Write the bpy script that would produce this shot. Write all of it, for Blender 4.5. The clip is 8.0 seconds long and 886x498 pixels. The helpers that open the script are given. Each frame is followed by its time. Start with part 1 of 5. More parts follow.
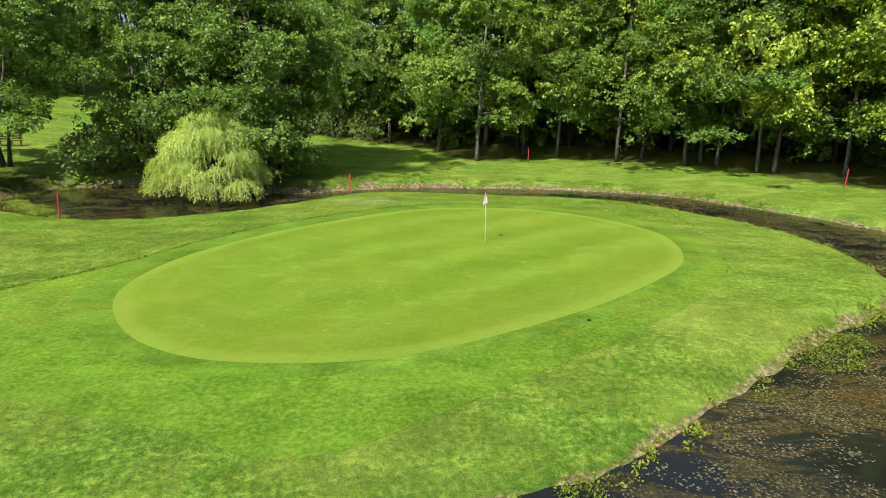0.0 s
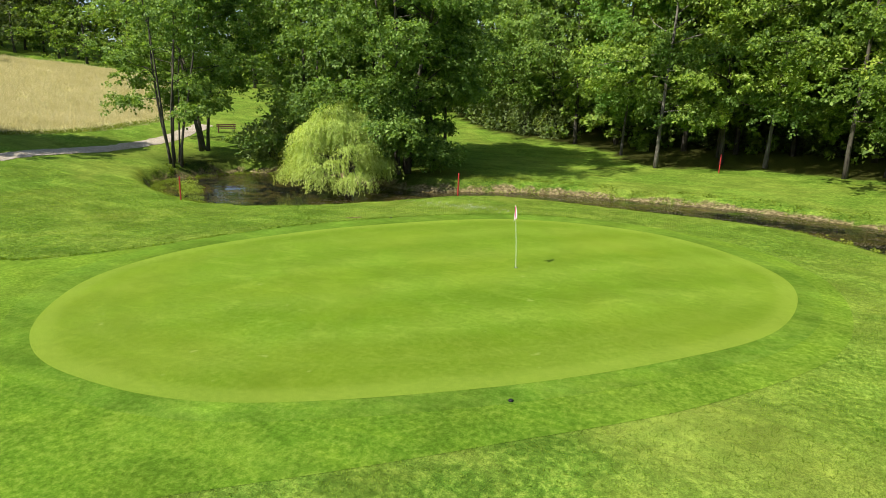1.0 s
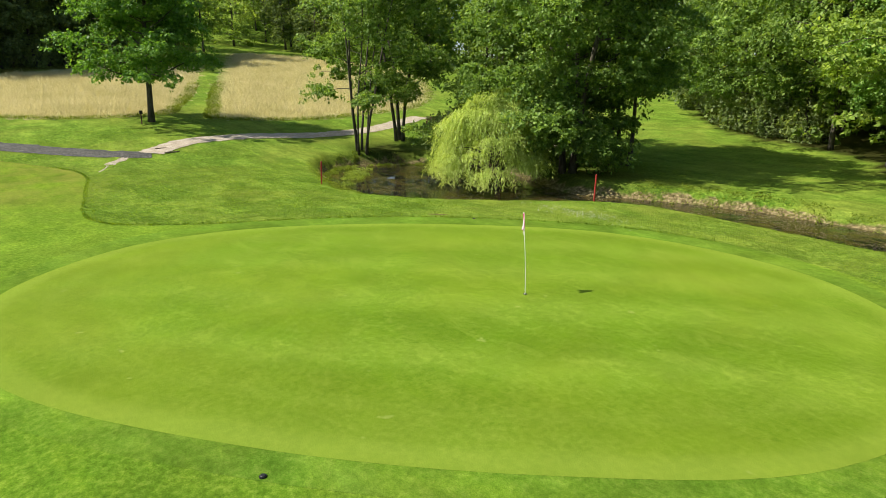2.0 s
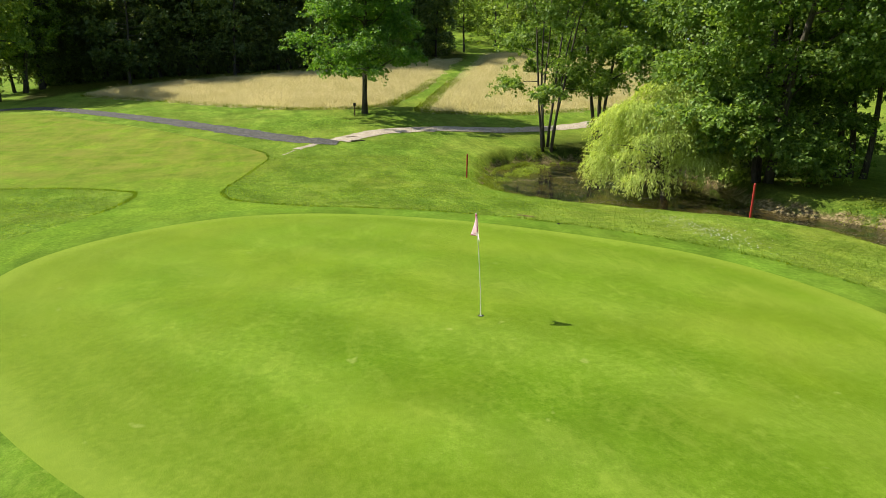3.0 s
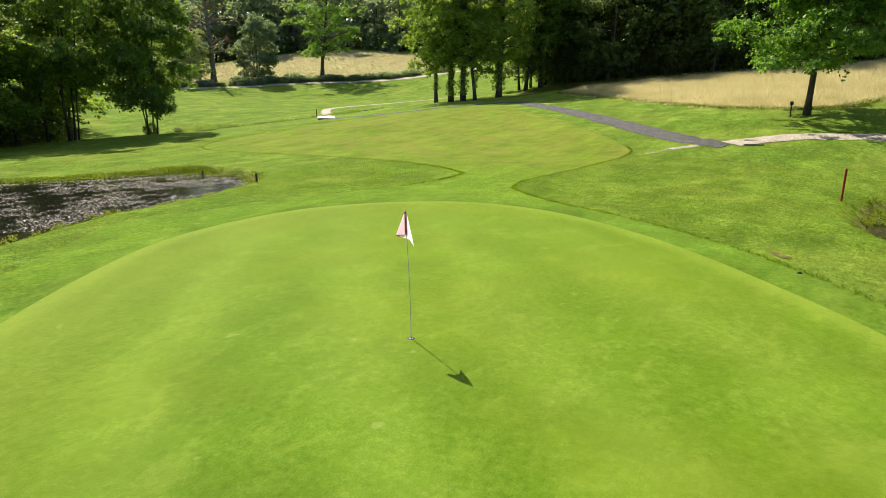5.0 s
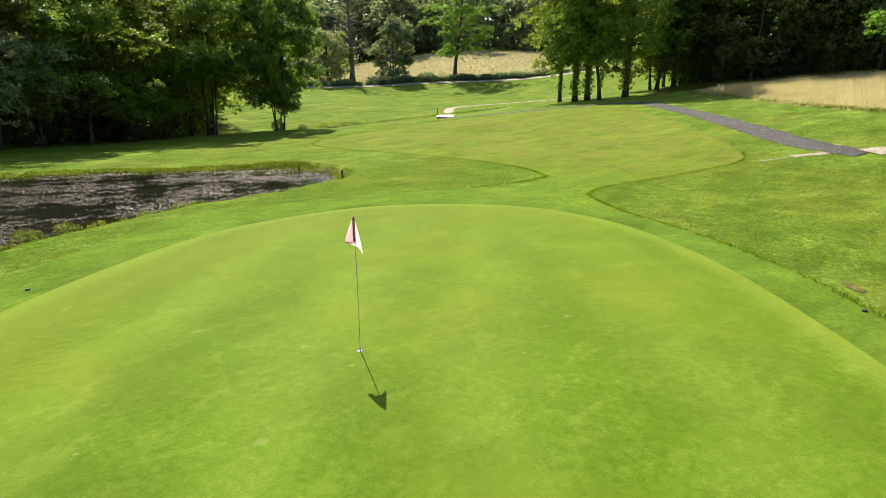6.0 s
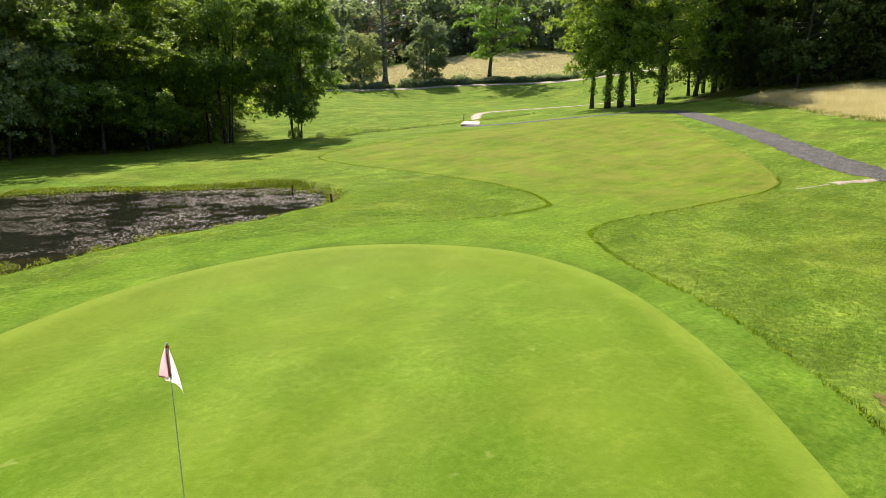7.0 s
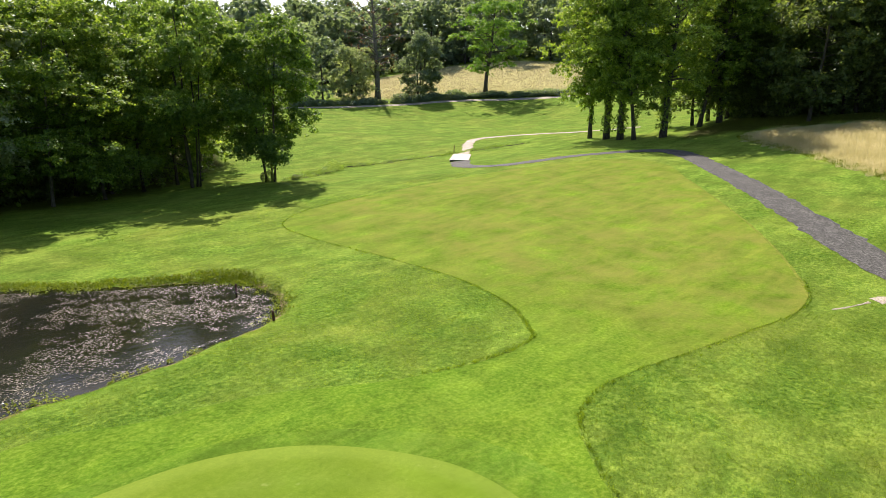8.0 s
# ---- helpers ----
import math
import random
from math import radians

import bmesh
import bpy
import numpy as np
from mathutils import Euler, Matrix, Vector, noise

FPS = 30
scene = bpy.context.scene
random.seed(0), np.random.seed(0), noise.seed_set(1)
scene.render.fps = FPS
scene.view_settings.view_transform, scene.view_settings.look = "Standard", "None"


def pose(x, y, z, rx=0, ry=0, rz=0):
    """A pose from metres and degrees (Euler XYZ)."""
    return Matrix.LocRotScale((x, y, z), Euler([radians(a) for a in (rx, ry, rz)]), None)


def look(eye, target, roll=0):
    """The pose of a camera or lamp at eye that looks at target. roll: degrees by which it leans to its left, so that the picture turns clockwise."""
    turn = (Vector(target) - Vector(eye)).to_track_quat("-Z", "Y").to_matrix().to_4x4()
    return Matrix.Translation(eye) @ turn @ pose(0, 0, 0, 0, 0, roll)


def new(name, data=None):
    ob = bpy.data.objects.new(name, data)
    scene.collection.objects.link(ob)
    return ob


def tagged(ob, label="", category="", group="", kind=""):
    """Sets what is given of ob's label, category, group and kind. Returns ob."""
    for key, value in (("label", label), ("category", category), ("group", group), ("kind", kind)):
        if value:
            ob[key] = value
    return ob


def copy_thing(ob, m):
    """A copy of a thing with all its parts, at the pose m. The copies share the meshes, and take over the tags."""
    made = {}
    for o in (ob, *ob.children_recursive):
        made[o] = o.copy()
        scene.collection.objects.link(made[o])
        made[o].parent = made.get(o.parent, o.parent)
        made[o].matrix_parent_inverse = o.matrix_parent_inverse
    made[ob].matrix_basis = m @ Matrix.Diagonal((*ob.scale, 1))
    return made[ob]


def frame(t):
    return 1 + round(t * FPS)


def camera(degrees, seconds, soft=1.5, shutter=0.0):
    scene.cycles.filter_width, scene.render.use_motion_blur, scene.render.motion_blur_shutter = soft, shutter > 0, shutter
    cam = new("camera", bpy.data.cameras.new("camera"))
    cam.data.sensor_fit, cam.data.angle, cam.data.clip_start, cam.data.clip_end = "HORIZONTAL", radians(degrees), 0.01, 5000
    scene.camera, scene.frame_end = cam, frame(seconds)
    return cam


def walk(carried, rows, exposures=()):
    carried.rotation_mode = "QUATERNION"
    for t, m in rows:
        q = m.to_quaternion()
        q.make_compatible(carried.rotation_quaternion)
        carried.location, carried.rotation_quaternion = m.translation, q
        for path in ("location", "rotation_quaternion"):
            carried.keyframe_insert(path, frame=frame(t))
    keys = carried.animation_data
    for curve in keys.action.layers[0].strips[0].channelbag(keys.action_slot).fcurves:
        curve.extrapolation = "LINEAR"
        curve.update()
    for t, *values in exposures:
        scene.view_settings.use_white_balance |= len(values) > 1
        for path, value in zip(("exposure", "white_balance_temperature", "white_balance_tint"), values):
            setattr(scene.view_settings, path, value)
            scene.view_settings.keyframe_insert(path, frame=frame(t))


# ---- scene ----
cam = camera(70.8, 8.0, soft=0.7)
METRES, EYE, TILT, LEAN, TURN = 56.0, 7.4, -14.6, 0.0, 0.0
ROWS = [
    (0.0, 0.0, 0.0, 0.0, -0.0, 0.0, 0.0),
    (0.5, 0.0851, 0.0546, 0.0089, 10.92, -0.25, -2.81),
    (1.0, 0.153, 0.1214, 0.0215, 23.58, -1.23, -6.01),
    (2.5, 0.2531, 0.3542, 0.0588, 61.88, -7.63, -13.0),
    (3.0, 0.2577, 0.4226, 0.0718, 74.77, -10.63, -14.18),
    (3.5, 0.2509, 0.4826, 0.0841, 88.47, -14.04, -14.66),
    (4.0, 0.2343, 0.5315, 0.094, 101.19, -17.2, -14.47),
    (4.5, 0.2131, 0.5696, 0.1016, 112.5, -19.92, -13.82),
    (5.0, 0.1901, 0.5989, 0.1075, 122.02, -22.07, -12.82),
    (6.5, 0.1159, 0.6367, 0.1192, 137.6, -25.36, -10.47),
    (7.0, 0.0751, 0.6172, 0.1304, 138.39, -25.5, -10.36),
    (7.5, 0.0265, 0.5794, 0.1554, 138.42, -25.45, -10.36),
    (8.0, -0.0271, 0.5308, 0.1841, 138.4, -25.51, -10.43),
]
walk(cam, [(t, pose(0, 0, EYE, TILT, LEAN, TURN) @ pose(METRES * x, METRES * y, METRES * z, 90 + pitch, roll, yaw)) for t, x, y, z, yaw, pitch, roll in ROWS],
     [(0.0, 0.83, 6050, 14.0), (1.0, 0.74, 6300, 11.0), (3.0, 0.76, 6550, 11.0), (5.0, 0.84, 6600, 14.0), (6.5, 0.84, 6600, 17.0), (8.0, 0.90, 6450, 20.0)])

# world, sun
SUN_TO = Vector((-0.475 * 0.682, -0.88 * 0.682, 0.731)).normalized()
world = bpy.data.worlds.new("sky")
scene.world = world
world.use_nodes = True
wn = world.node_tree
sky = wn.nodes.new("ShaderNodeTexSky")
sky.sky_type = "NISHITA"
sky.sun_disc = False
sky.sun_elevation = radians(47)
sky.sun_rotation = math.atan2(SUN_TO.x, SUN_TO.y)
sky.air_density, sky.dust_density, sky.ozone_density = 1.0, 1.5, 1.0
wn.nodes["Background"].inputs["Strength"].default_value = 0.10
wn.links.new(sky.outputs[0], wn.nodes["Background"].inputs["Color"])
sun = new("sun", bpy.data.lights.new("sun", "SUN"))
sun.data.energy, sun.data.angle, sun.data.color = 5.0, radians(0.53), (1.0, 0.93, 0.80)
sun.matrix_world = look(SUN_TO * 200, (0, 0, 0))

# ---- node helpers ----


def material(name):
    m = bpy.data.materials.new(name)
    m.use_nodes = True
    nt = m.node_tree
    nt.nodes.clear()
    out = nt.nodes.new("ShaderNodeOutputMaterial")
    bs = nt.nodes.new("ShaderNodeBsdfPrincipled")
    nt.links.new(bs.outputs[0], out.inputs[0])
    return m, nt, bs, out


def coords(nt, which="Object"):
    return nt.nodes.new("ShaderNodeTexCoord").outputs[which]


def mapped(nt, vec, scale=(1, 1, 1), rot=0.0):
    n = nt.nodes.new("ShaderNodeMapping")
    nt.links.new(vec, n.inputs[0])
    n.inputs["Scale"].default_value = scale
    n.inputs["Rotation"].default_value = (0, 0, rot)
    return n.outputs[0]


def noisy(nt, vec, scale, detail=4.0, rough=0.6, dist=0.0):
    n = nt.nodes.new("ShaderNodeTexNoise")
    nt.links.new(vec, n.inputs["Vector"])
    n.inputs["Scale"].default_value = scale
    n.inputs["Detail"].default_value = detail
    n.inputs["Roughness"].default_value = rough
    n.inputs["Distortion"].default_value = dist
    return n.outputs["Fac"]


def ramp(nt, fac, stops):
    n = nt.nodes.new("ShaderNodeValToRGB")
    cr = n.color_ramp
    while len(cr.elements) < len(stops):
        cr.elements.new(0.5)
    for e, (p, c) in zip(cr.elements, stops):
        e.position = p
        e.color = (*c, 1.0) if len(c) == 3 else (c[0], c[0], c[0], 1.0)
    nt.links.new(fac, n.inputs[0])
    return n.outputs[0]


def mix(nt, fac, a, b, blend="MIX"):
    n = nt.nodes.new("ShaderNodeMix")
    n.data_type, n.blend_type = "RGBA", blend
    for sock, v in ((n.inputs[0], fac), (n.inputs[6], a), (n.inputs[7], b)):
        if isinstance(v, (int, float)):
            sock.default_value = v
        elif isinstance(v, tuple):
            sock.default_value = (*v, 1.0)
        else:
            nt.links.new(v, sock)
    return n.outputs[2]


def calc(nt, op, a, b=0.0):
    n = nt.nodes.new("ShaderNodeMath")
    n.operation = op
    for sock, v in zip(n.inputs, (a, b)):
        if isinstance(v, (int, float)):
            sock.default_value = v
        else:
            nt.links.new(v, sock)
    return n.outputs[0]


def attr(nt, name):
    n = nt.nodes.new("ShaderNodeAttribute")
    n.attribute_name = name
    return n.outputs["Fac"]


def bumped(nt, bs, height, strength, distance):
    n = nt.nodes.new("ShaderNodeBump")
    n.inputs["Strength"].default_value = strength
    n.inputs["Distance"].default_value = distance
    nt.links.new(height, n.inputs["Height"])
    nt.links.new(n.outputs[0], bs.inputs["Normal"])


def fuzz(bs, weight, rough=0.55):
    bs.inputs["Sheen Weight"].default_value = weight
    bs.inputs["Sheen Roughness"].default_value = rough
    bs.inputs["Sheen Tint"].default_value = (0.85, 1.0, 0.10, 1)


def gloss(bs, rough, spec=0.3, metal=0.0):
    bs.inputs["Roughness"].default_value = rough
    bs.inputs["Specular IOR Level"].default_value = spec
    bs.inputs["Metallic"].default_value = metal


# ---- materials ----
def grass_mat(name, dark, mid, light, dry, dry_amount, grain, relief, blotch=1.0, grit=0.16):
    m, nt, bs, out = material(name)
    co = coords(nt)
    big = noisy(nt, co, 0.16, 5, 0.6, 0.6)
    med = noisy(nt, co, 1.1, 5, 0.65, 0.3)
    fine = noisy(nt, co, grain, 4, 0.75)
    c = ramp(nt, fine, [(0.5 - grit, dark), (0.50, mid), (0.5 + grit, light)])
    c = mix(nt, calc(nt, "MULTIPLY", ramp(nt, big, [(0.42, (0,)), (0.66, (1,))]), dry_amount), c, dry)
    c = mix(nt, ramp(nt, med, [(0.36, (0.5 * blotch,)), (0.54, (0,))]), c, dark)
    streak = noisy(nt, mapped(nt, co, (0.35, 1.0, 1), radians(40)), 0.55, 5, 0.62, 0.5)
    c = mix(nt, ramp(nt, streak, [(0.50, (0,)), (0.66, (0.6 * blotch,))]), c, light)
    c = mix(nt, ramp(nt, streak, [(0.34, (0.6 * blotch,)), (0.47, (0,))]), c, dark)
    wide = noisy(nt, co, 0.42, 8, 0.68, 0.3)
    c = mix(nt, 0.85, c, ramp(nt, wide, [(0.34, (0.62,)), (0.5, (0.96,)), (0.66, (1.32,))]), "MULTIPLY")
    drift = noisy(nt, mapped(nt, co, (0.5, 1.5, 1), radians(25)), 0.8, 6, 0.66, 0.4)
    c = mix(nt, 0.7, c, ramp(nt, drift, [(0.36, (0.74, 0.82, 0.74)), (0.5, (1.0, 1.0, 1.0)), (0.64, (1.28, 1.2, 1.1))]), "MULTIPLY")
    return m, nt, bs, out, co, c, fine, med, big


def finish_grass(nt, bs, c, fine, med, relief):
    nt.links.new(c, bs.inputs["Base Color"])
    gloss(bs, 0.9, 0.02)
    fuzz(bs, 0.12, 0.45)
    h = mix(nt, 0.35, fine, med)
    bumped(nt, bs, h, 0.9, relief)


def ground_material():
    m, nt, bs, out, co, c, fine, med, big = grass_mat(
        "rough_turf", (0.030, 0.078, 0.008), (0.088, 0.178, 0.019), (0.220, 0.318, 0.046), (0.215, 0.243, 0.045), 0.6, 5.5, 0.10, 0.7, 0.13)
    tiny = noisy(nt, co, 38.0, 3, 0.7)
    c = mix(nt, 0.7, c, ramp(nt, tiny, [(0.38, (0.25,)), (0.58, (1.25,))]), "MULTIPLY")
    c = mix(nt, 0.10, c, (0.140, 0.234, 0.020))
    # darker turf south of the green, broken by noise
    c = mix(nt, calc(nt, "MULTIPLY", attr(nt, "dark_south"), ramp(nt, med, [(0.40, (1,)), (0.62, (0.35,))])), c, mix(nt, 1.0, c, (0.84, 0.91, 0.86), "MULTIPLY"))
    # straw under the tall meadow grass
    straw = ramp(nt, fine, [(0.38, (0.26, 0.25, 0.09)), (0.62, (0.50, 0.44, 0.22))])
    c = mix(nt, attr(nt, "meadow"), c, straw)
    # leaf litter in the woods, near black: the trees' shade is in its colour
    shade_litter = ramp(nt, fine, [(0.3, (0.006, 0.007, 0.003)), (0.7, (0.022, 0.020, 0.009))])
    c = mix(nt, attr(nt, "shade_litter"), c, shade_litter)
    # bare soil and roots at the water's edge
    soil_n = calc(nt, "ADD", attr(nt, "bank"), calc(nt, "MULTIPLY", calc(nt, "SUBTRACT", med, 0.5), 1.6))
    soil = ramp(nt, fine, [(0.36, (0.045, 0.038, 0.016)), (0.50, (0.130, 0.105, 0.050)), (0.66, (0.34, 0.28, 0.16))])
    c = mix(nt, ramp(nt, soil_n, [(0.55, (0,)), (0.85, (1,))]), c, soil)
    nt.links.new(c, bs.inputs["Base Color"])
    gloss(bs, 0.9, 0.02)
    fuzz(bs, 0.12, 0.45)
    bumped(nt, bs, mix(nt, 0.4, fine, tiny), 0.8, 0.07)
    return m


def fairway_material():
    m, nt, bs, out, co, c, fine, med, big = grass_mat(
        "fairway_turf", (0.058, 0.122, 0.007), (0.104, 0.184, 0.012), (0.180, 0.262, 0.028), (0.200, 0.190, 0.045), 0.0, 7.0, 0.03, 0.6, 0.24)
    tiny = noisy(nt, co, 45.0, 3, 0.7)
    grainy = ramp(nt, fine, [(0.35, (0.040, 0.098, 0.009)), (0.5, (0.098, 0.190, 0.018)), (0.65, (0.205, 0.305, 0.040))])
    c = mix(nt, calc(nt, "MULTIPLY", calc(nt, "SUBTRACT", 1.0, attr(nt, "dry")), 0.3), c, grainy)
    c = mix(nt, 0.5, c, ramp(nt, tiny, [(0.34, (0.4,)), (0.62, (1.1,))]), "MULTIPLY")
    patchy = noisy(nt, co, 0.45, 7, 0.7, 0.4)
    c = mix(nt, calc(nt, "MULTIPLY", ramp(nt, patchy, [(0.36, (0.0,)), (0.64, (0.75,))]), attr(nt, "dry")), c, (0.165, 0.165, 0.034))
    streak = noisy(nt, mapped(nt, co, (0.25, 1.6, 1), radians(-35)), 1.0, 4, 0.6)
    c = mix(nt, calc(nt, "MULTIPLY", ramp(nt, streak, [(0.48, (0,)), (0.72, (0.3,))]), attr(nt, "dry")), c, (0.215, 0.235, 0.034))
    c = mix(nt, calc(nt, "MULTIPLY", attr(nt, "dark_south"), ramp(nt, med, [(0.40, (1,)), (0.62, (0.3,))])), c, mix(nt, 1.0, c, (0.84, 0.92, 0.86), "MULTIPLY"))
    finish_grass(nt, bs, c, fine, med, 0.035)
    return m


def collar_material():
    m, nt, bs, out, co, c, fine, med, big = grass_mat(
        "collar_turf", (0.050, 0.116, 0.009), (0.086, 0.170, 0.015), (0.146, 0.232, 0.030), (0.11, 0.17, 0.010), 0.3, 7.0, 0.03, 0.6, 0.2)
    tiny = noisy(nt, co, 45.0, 3, 0.7)
    c = mix(nt, 0.5, c, ramp(nt, tiny, [(0.34, (0.45,)), (0.62, (1.1,))]), "MULTIPLY")
    finish_grass(nt, bs, c, fine, med, 0.035)
    return m


def green_material():
    m, nt, bs, out = material("putting_green_turf")
    co = coords(nt)
    grain = noisy(nt, co, 34.0, 3, 0.7)
    fine = noisy(nt, co, 6.5, 6, 0.72)
    med = noisy(nt, mapped(nt, co, (1, 1.7, 1), radians(30)), 0.9, 6, 0.62, 0.5)
    big = noisy(nt, co, 0.17, 3, 0.5, 0.4)
    c = ramp(nt, fine, [(0.34, (0.057, 0.124, 0.005)), (0.5, (0.086, 0.166, 0.009)), (0.66, (0.132, 0.214, 0.020))])
    c = mix(nt, 0.6, c, ramp(nt, grain, [(0.36, (0.6,)), (0.62, (1.15,))]), "MULTIPLY")
    c = mix(nt, ramp(nt, med, [(0.36, (0.55,)), (0.54, (0,))]), c, (0.070, 0.146, 0.004))
    c = mix(nt, ramp(nt, med, [(0.54, (0,)), (0.70, (0.55,))]), c, (0.172, 0.248, 0.026))
    c = mix(nt, ramp(nt, big, [(0.45, (0,)), (0.65, (0.4,))]), c, (0.142, 0.186, 0.010))
    wide = noisy(nt, co, 0.5, 8, 0.66, 0.3)
    c = mix(nt, 0.6, c, ramp(nt, wide, [(0.34, (0.68,)), (0.5, (0.96,)), (0.66, (1.28,))]), "MULTIPLY")
    # mowing stripes, soft and broken
    sep = nt.nodes.new("ShaderNodeSeparateXYZ")
    nt.links.new(mapped(nt, co, (1, 1, 1), radians(-41)), sep.inputs[0])
    phase = calc(nt, "ADD", calc(nt, "MULTIPLY", sep.outputs[1], 1.9), calc(nt, "MULTIPLY", noisy(nt, co, 0.22, 4, 0.65), 6.5))
    band = calc(nt, "ADD", calc(nt, "MULTIPLY", calc(nt, "SINE", phase), 0.5), 0.5)
    flat = nt.nodes.new("ShaderNodeSeparateXYZ")
    nt.links.new(co, flat.inputs[0])
    east = ramp(nt, calc(nt, "MULTIPLY", calc(nt, "ADD", flat.outputs[0], 12.0), 0.042), [(0.1, (0.35,)), (0.65, (1,))])
    band = calc(nt, "ADD", 0.5, calc(nt, "MULTIPLY", calc(nt, "SUBTRACT", band, 0.5), east))
    c = mix(nt, calc(nt, "MULTIPLY", band, 0.28), c, (0.176, 0.262, 0.034))
    c = mix(nt, calc(nt, "MULTIPLY", calc(nt, "SUBTRACT", 1.0, band), 0.30), c, (0.070, 0.140, 0.009))
    # clean-up passes round the edge
    e = attr(nt, "edge")
    south = calc(nt, "ADD", calc(nt, "MULTIPLY", flat.outputs[0], 0.030), calc(nt, "MULTIPLY", calc(nt, "SUBTRACT", 27.0, flat.outputs[1]), 0.055))
    worn = calc(nt, "MULTIPLY", ramp(nt, calc(nt, "MULTIPLY", e, 0.2), [(0.0, (0.4,)), (0.48, (0.35,)), (0.66, (0,))]), ramp(nt, south, [(0.0, (0,)), (0.35, (1,))]))
    c = mix(nt, worn, c, mix(nt, ramp(nt, fine, [(0.4, (0,)), (0.6, (1,))]), (0.092, 0.140, 0.010), (0.120, 0.164, 0.014)))
    ring = calc(nt, "SINE", calc(nt, "MULTIPLY", e, 4.6))
    ring = calc(nt, "MULTIPLY", ring, ramp(nt, calc(nt, "MULTIPLY", e, 0.25), [(0.0, (0.3,)), (0.75, (0,))]))
    c = mix(nt, ramp(nt, ring, [(0.0, (0,)), (0.3, (0.16,))]), c, (0.200, 0.272, 0.04))
    # pale outer line, with the rim's grazing sheen put into the colour too
    c = mix(nt, ramp(nt, calc(nt, "MULTIPLY", e, 0.25), [(0.0, (0.3,)), (0.20, (0,))]), c, (0.190, 0.262, 0.035))
    spots = noisy(nt, co, 2.3, 2, 0.5)
    c = mix(nt, ramp(nt, spots, [(0.72, (0,)), (0.78, (0.5,))]), c, (0.209, 0.26, 0.06))
    nt.links.new(c, bs.inputs["Base Color"])
    gloss(bs, 0.7, 0.02)
    fuzz(bs, 0.42, 0.38)
    bumped(nt, bs, mix(nt, 0.5, grain, fine), 0.6, 0.02)
    return m


def water_material():
    m, nt, bs, out = material("pond_water")
    co = coords(nt)
    ripple = noisy(nt, co, 2.2, 3, 0.6)
    mats = noisy(nt, mapped(nt, co, (0.55, 1.1, 1), radians(25)), 0.75, 10, 0.76, 0.7)
    weed = ramp(nt, mats, [(0.48, (0,)), (0.545, (1,))])
    sep = nt.nodes.new("ShaderNodeSeparateXYZ")
    nt.links.new(co, sep.inputs[0])
    south = ramp(nt, calc(nt, "MULTIPLY", calc(nt, "SUBTRACT", 16.0, sep.outputs[1]), 0.1), [(0.2, (0,)), (0.9, (1,))])
    weed = calc(nt, "MULTIPLY", weed, calc(nt, "SUBTRACT", 1.0, calc(nt, "MULTIPLY", south, 0.92)))
    grain = noisy(nt, co, 9.0, 7, 0.85)
    weedc = ramp(nt, grain, [(0.38, (0.012, 0.010, 0.003)), (0.5, (0.046, 0.036, 0.010)), (0.64, (0.14, 0.105, 0.034))])
    c = mix(nt, weed, (0.010, 0.011, 0.008), weedc)
    nt.links.new(c, bs.inputs["Base Color"])
    nt.links.new(calc(nt, "ADD", 0.03, calc(nt, "MULTIPLY", weed, 0.05)), bs.inputs["Roughness"])
    nt.links.new(calc(nt, "SUBTRACT", 0.5, calc(nt, "MULTIPLY", weed, 0.1)), bs.inputs["Specular IOR Level"])
    bs.inputs["IOR"].default_value = 1.33
    wind = noisy(nt, mapped(nt, co, (1, 2.4, 1), radians(35)), 1.5, 5, 0.62)
    h = calc(nt, "ADD", calc(nt, "MULTIPLY", ripple, 0.3), calc(nt, "MULTIPLY", calc(nt, "MULTIPLY", weed, grain), 0.7))
    h = calc(nt, "ADD", h, calc(nt, "MULTIPLY", wind, calc(nt, "MULTIPLY", south, 1.2)))
    bumped(nt, bs, h, 0.14, 0.05)
    return m


def gravel_material(name, a, b, c3):
    m, nt, bs, out = material(name)
    co = coords(nt)
    v = nt.nodes.new("ShaderNodeTexVoronoi")
    v.inputs["Scale"].default_value = 14.0
    nt.links.new(co, v.inputs["Vector"])
    n = noisy(nt, co, 1.2, 6, 0.7)
    c = ramp(nt, v.outputs["Color"], [(0.1, a), (0.5, b), (0.9, c3)])
    c = mix(nt, ramp(nt, n, [(0.35, (0.6,)), (0.65, (0,))]), c, a)
    nt.links.new(c, bs.inputs["Base Color"])
    gloss(bs, 0.85, 0.25)
    bumped(nt, bs, v.outputs["Distance"], 0.8, 0.03)
    return m


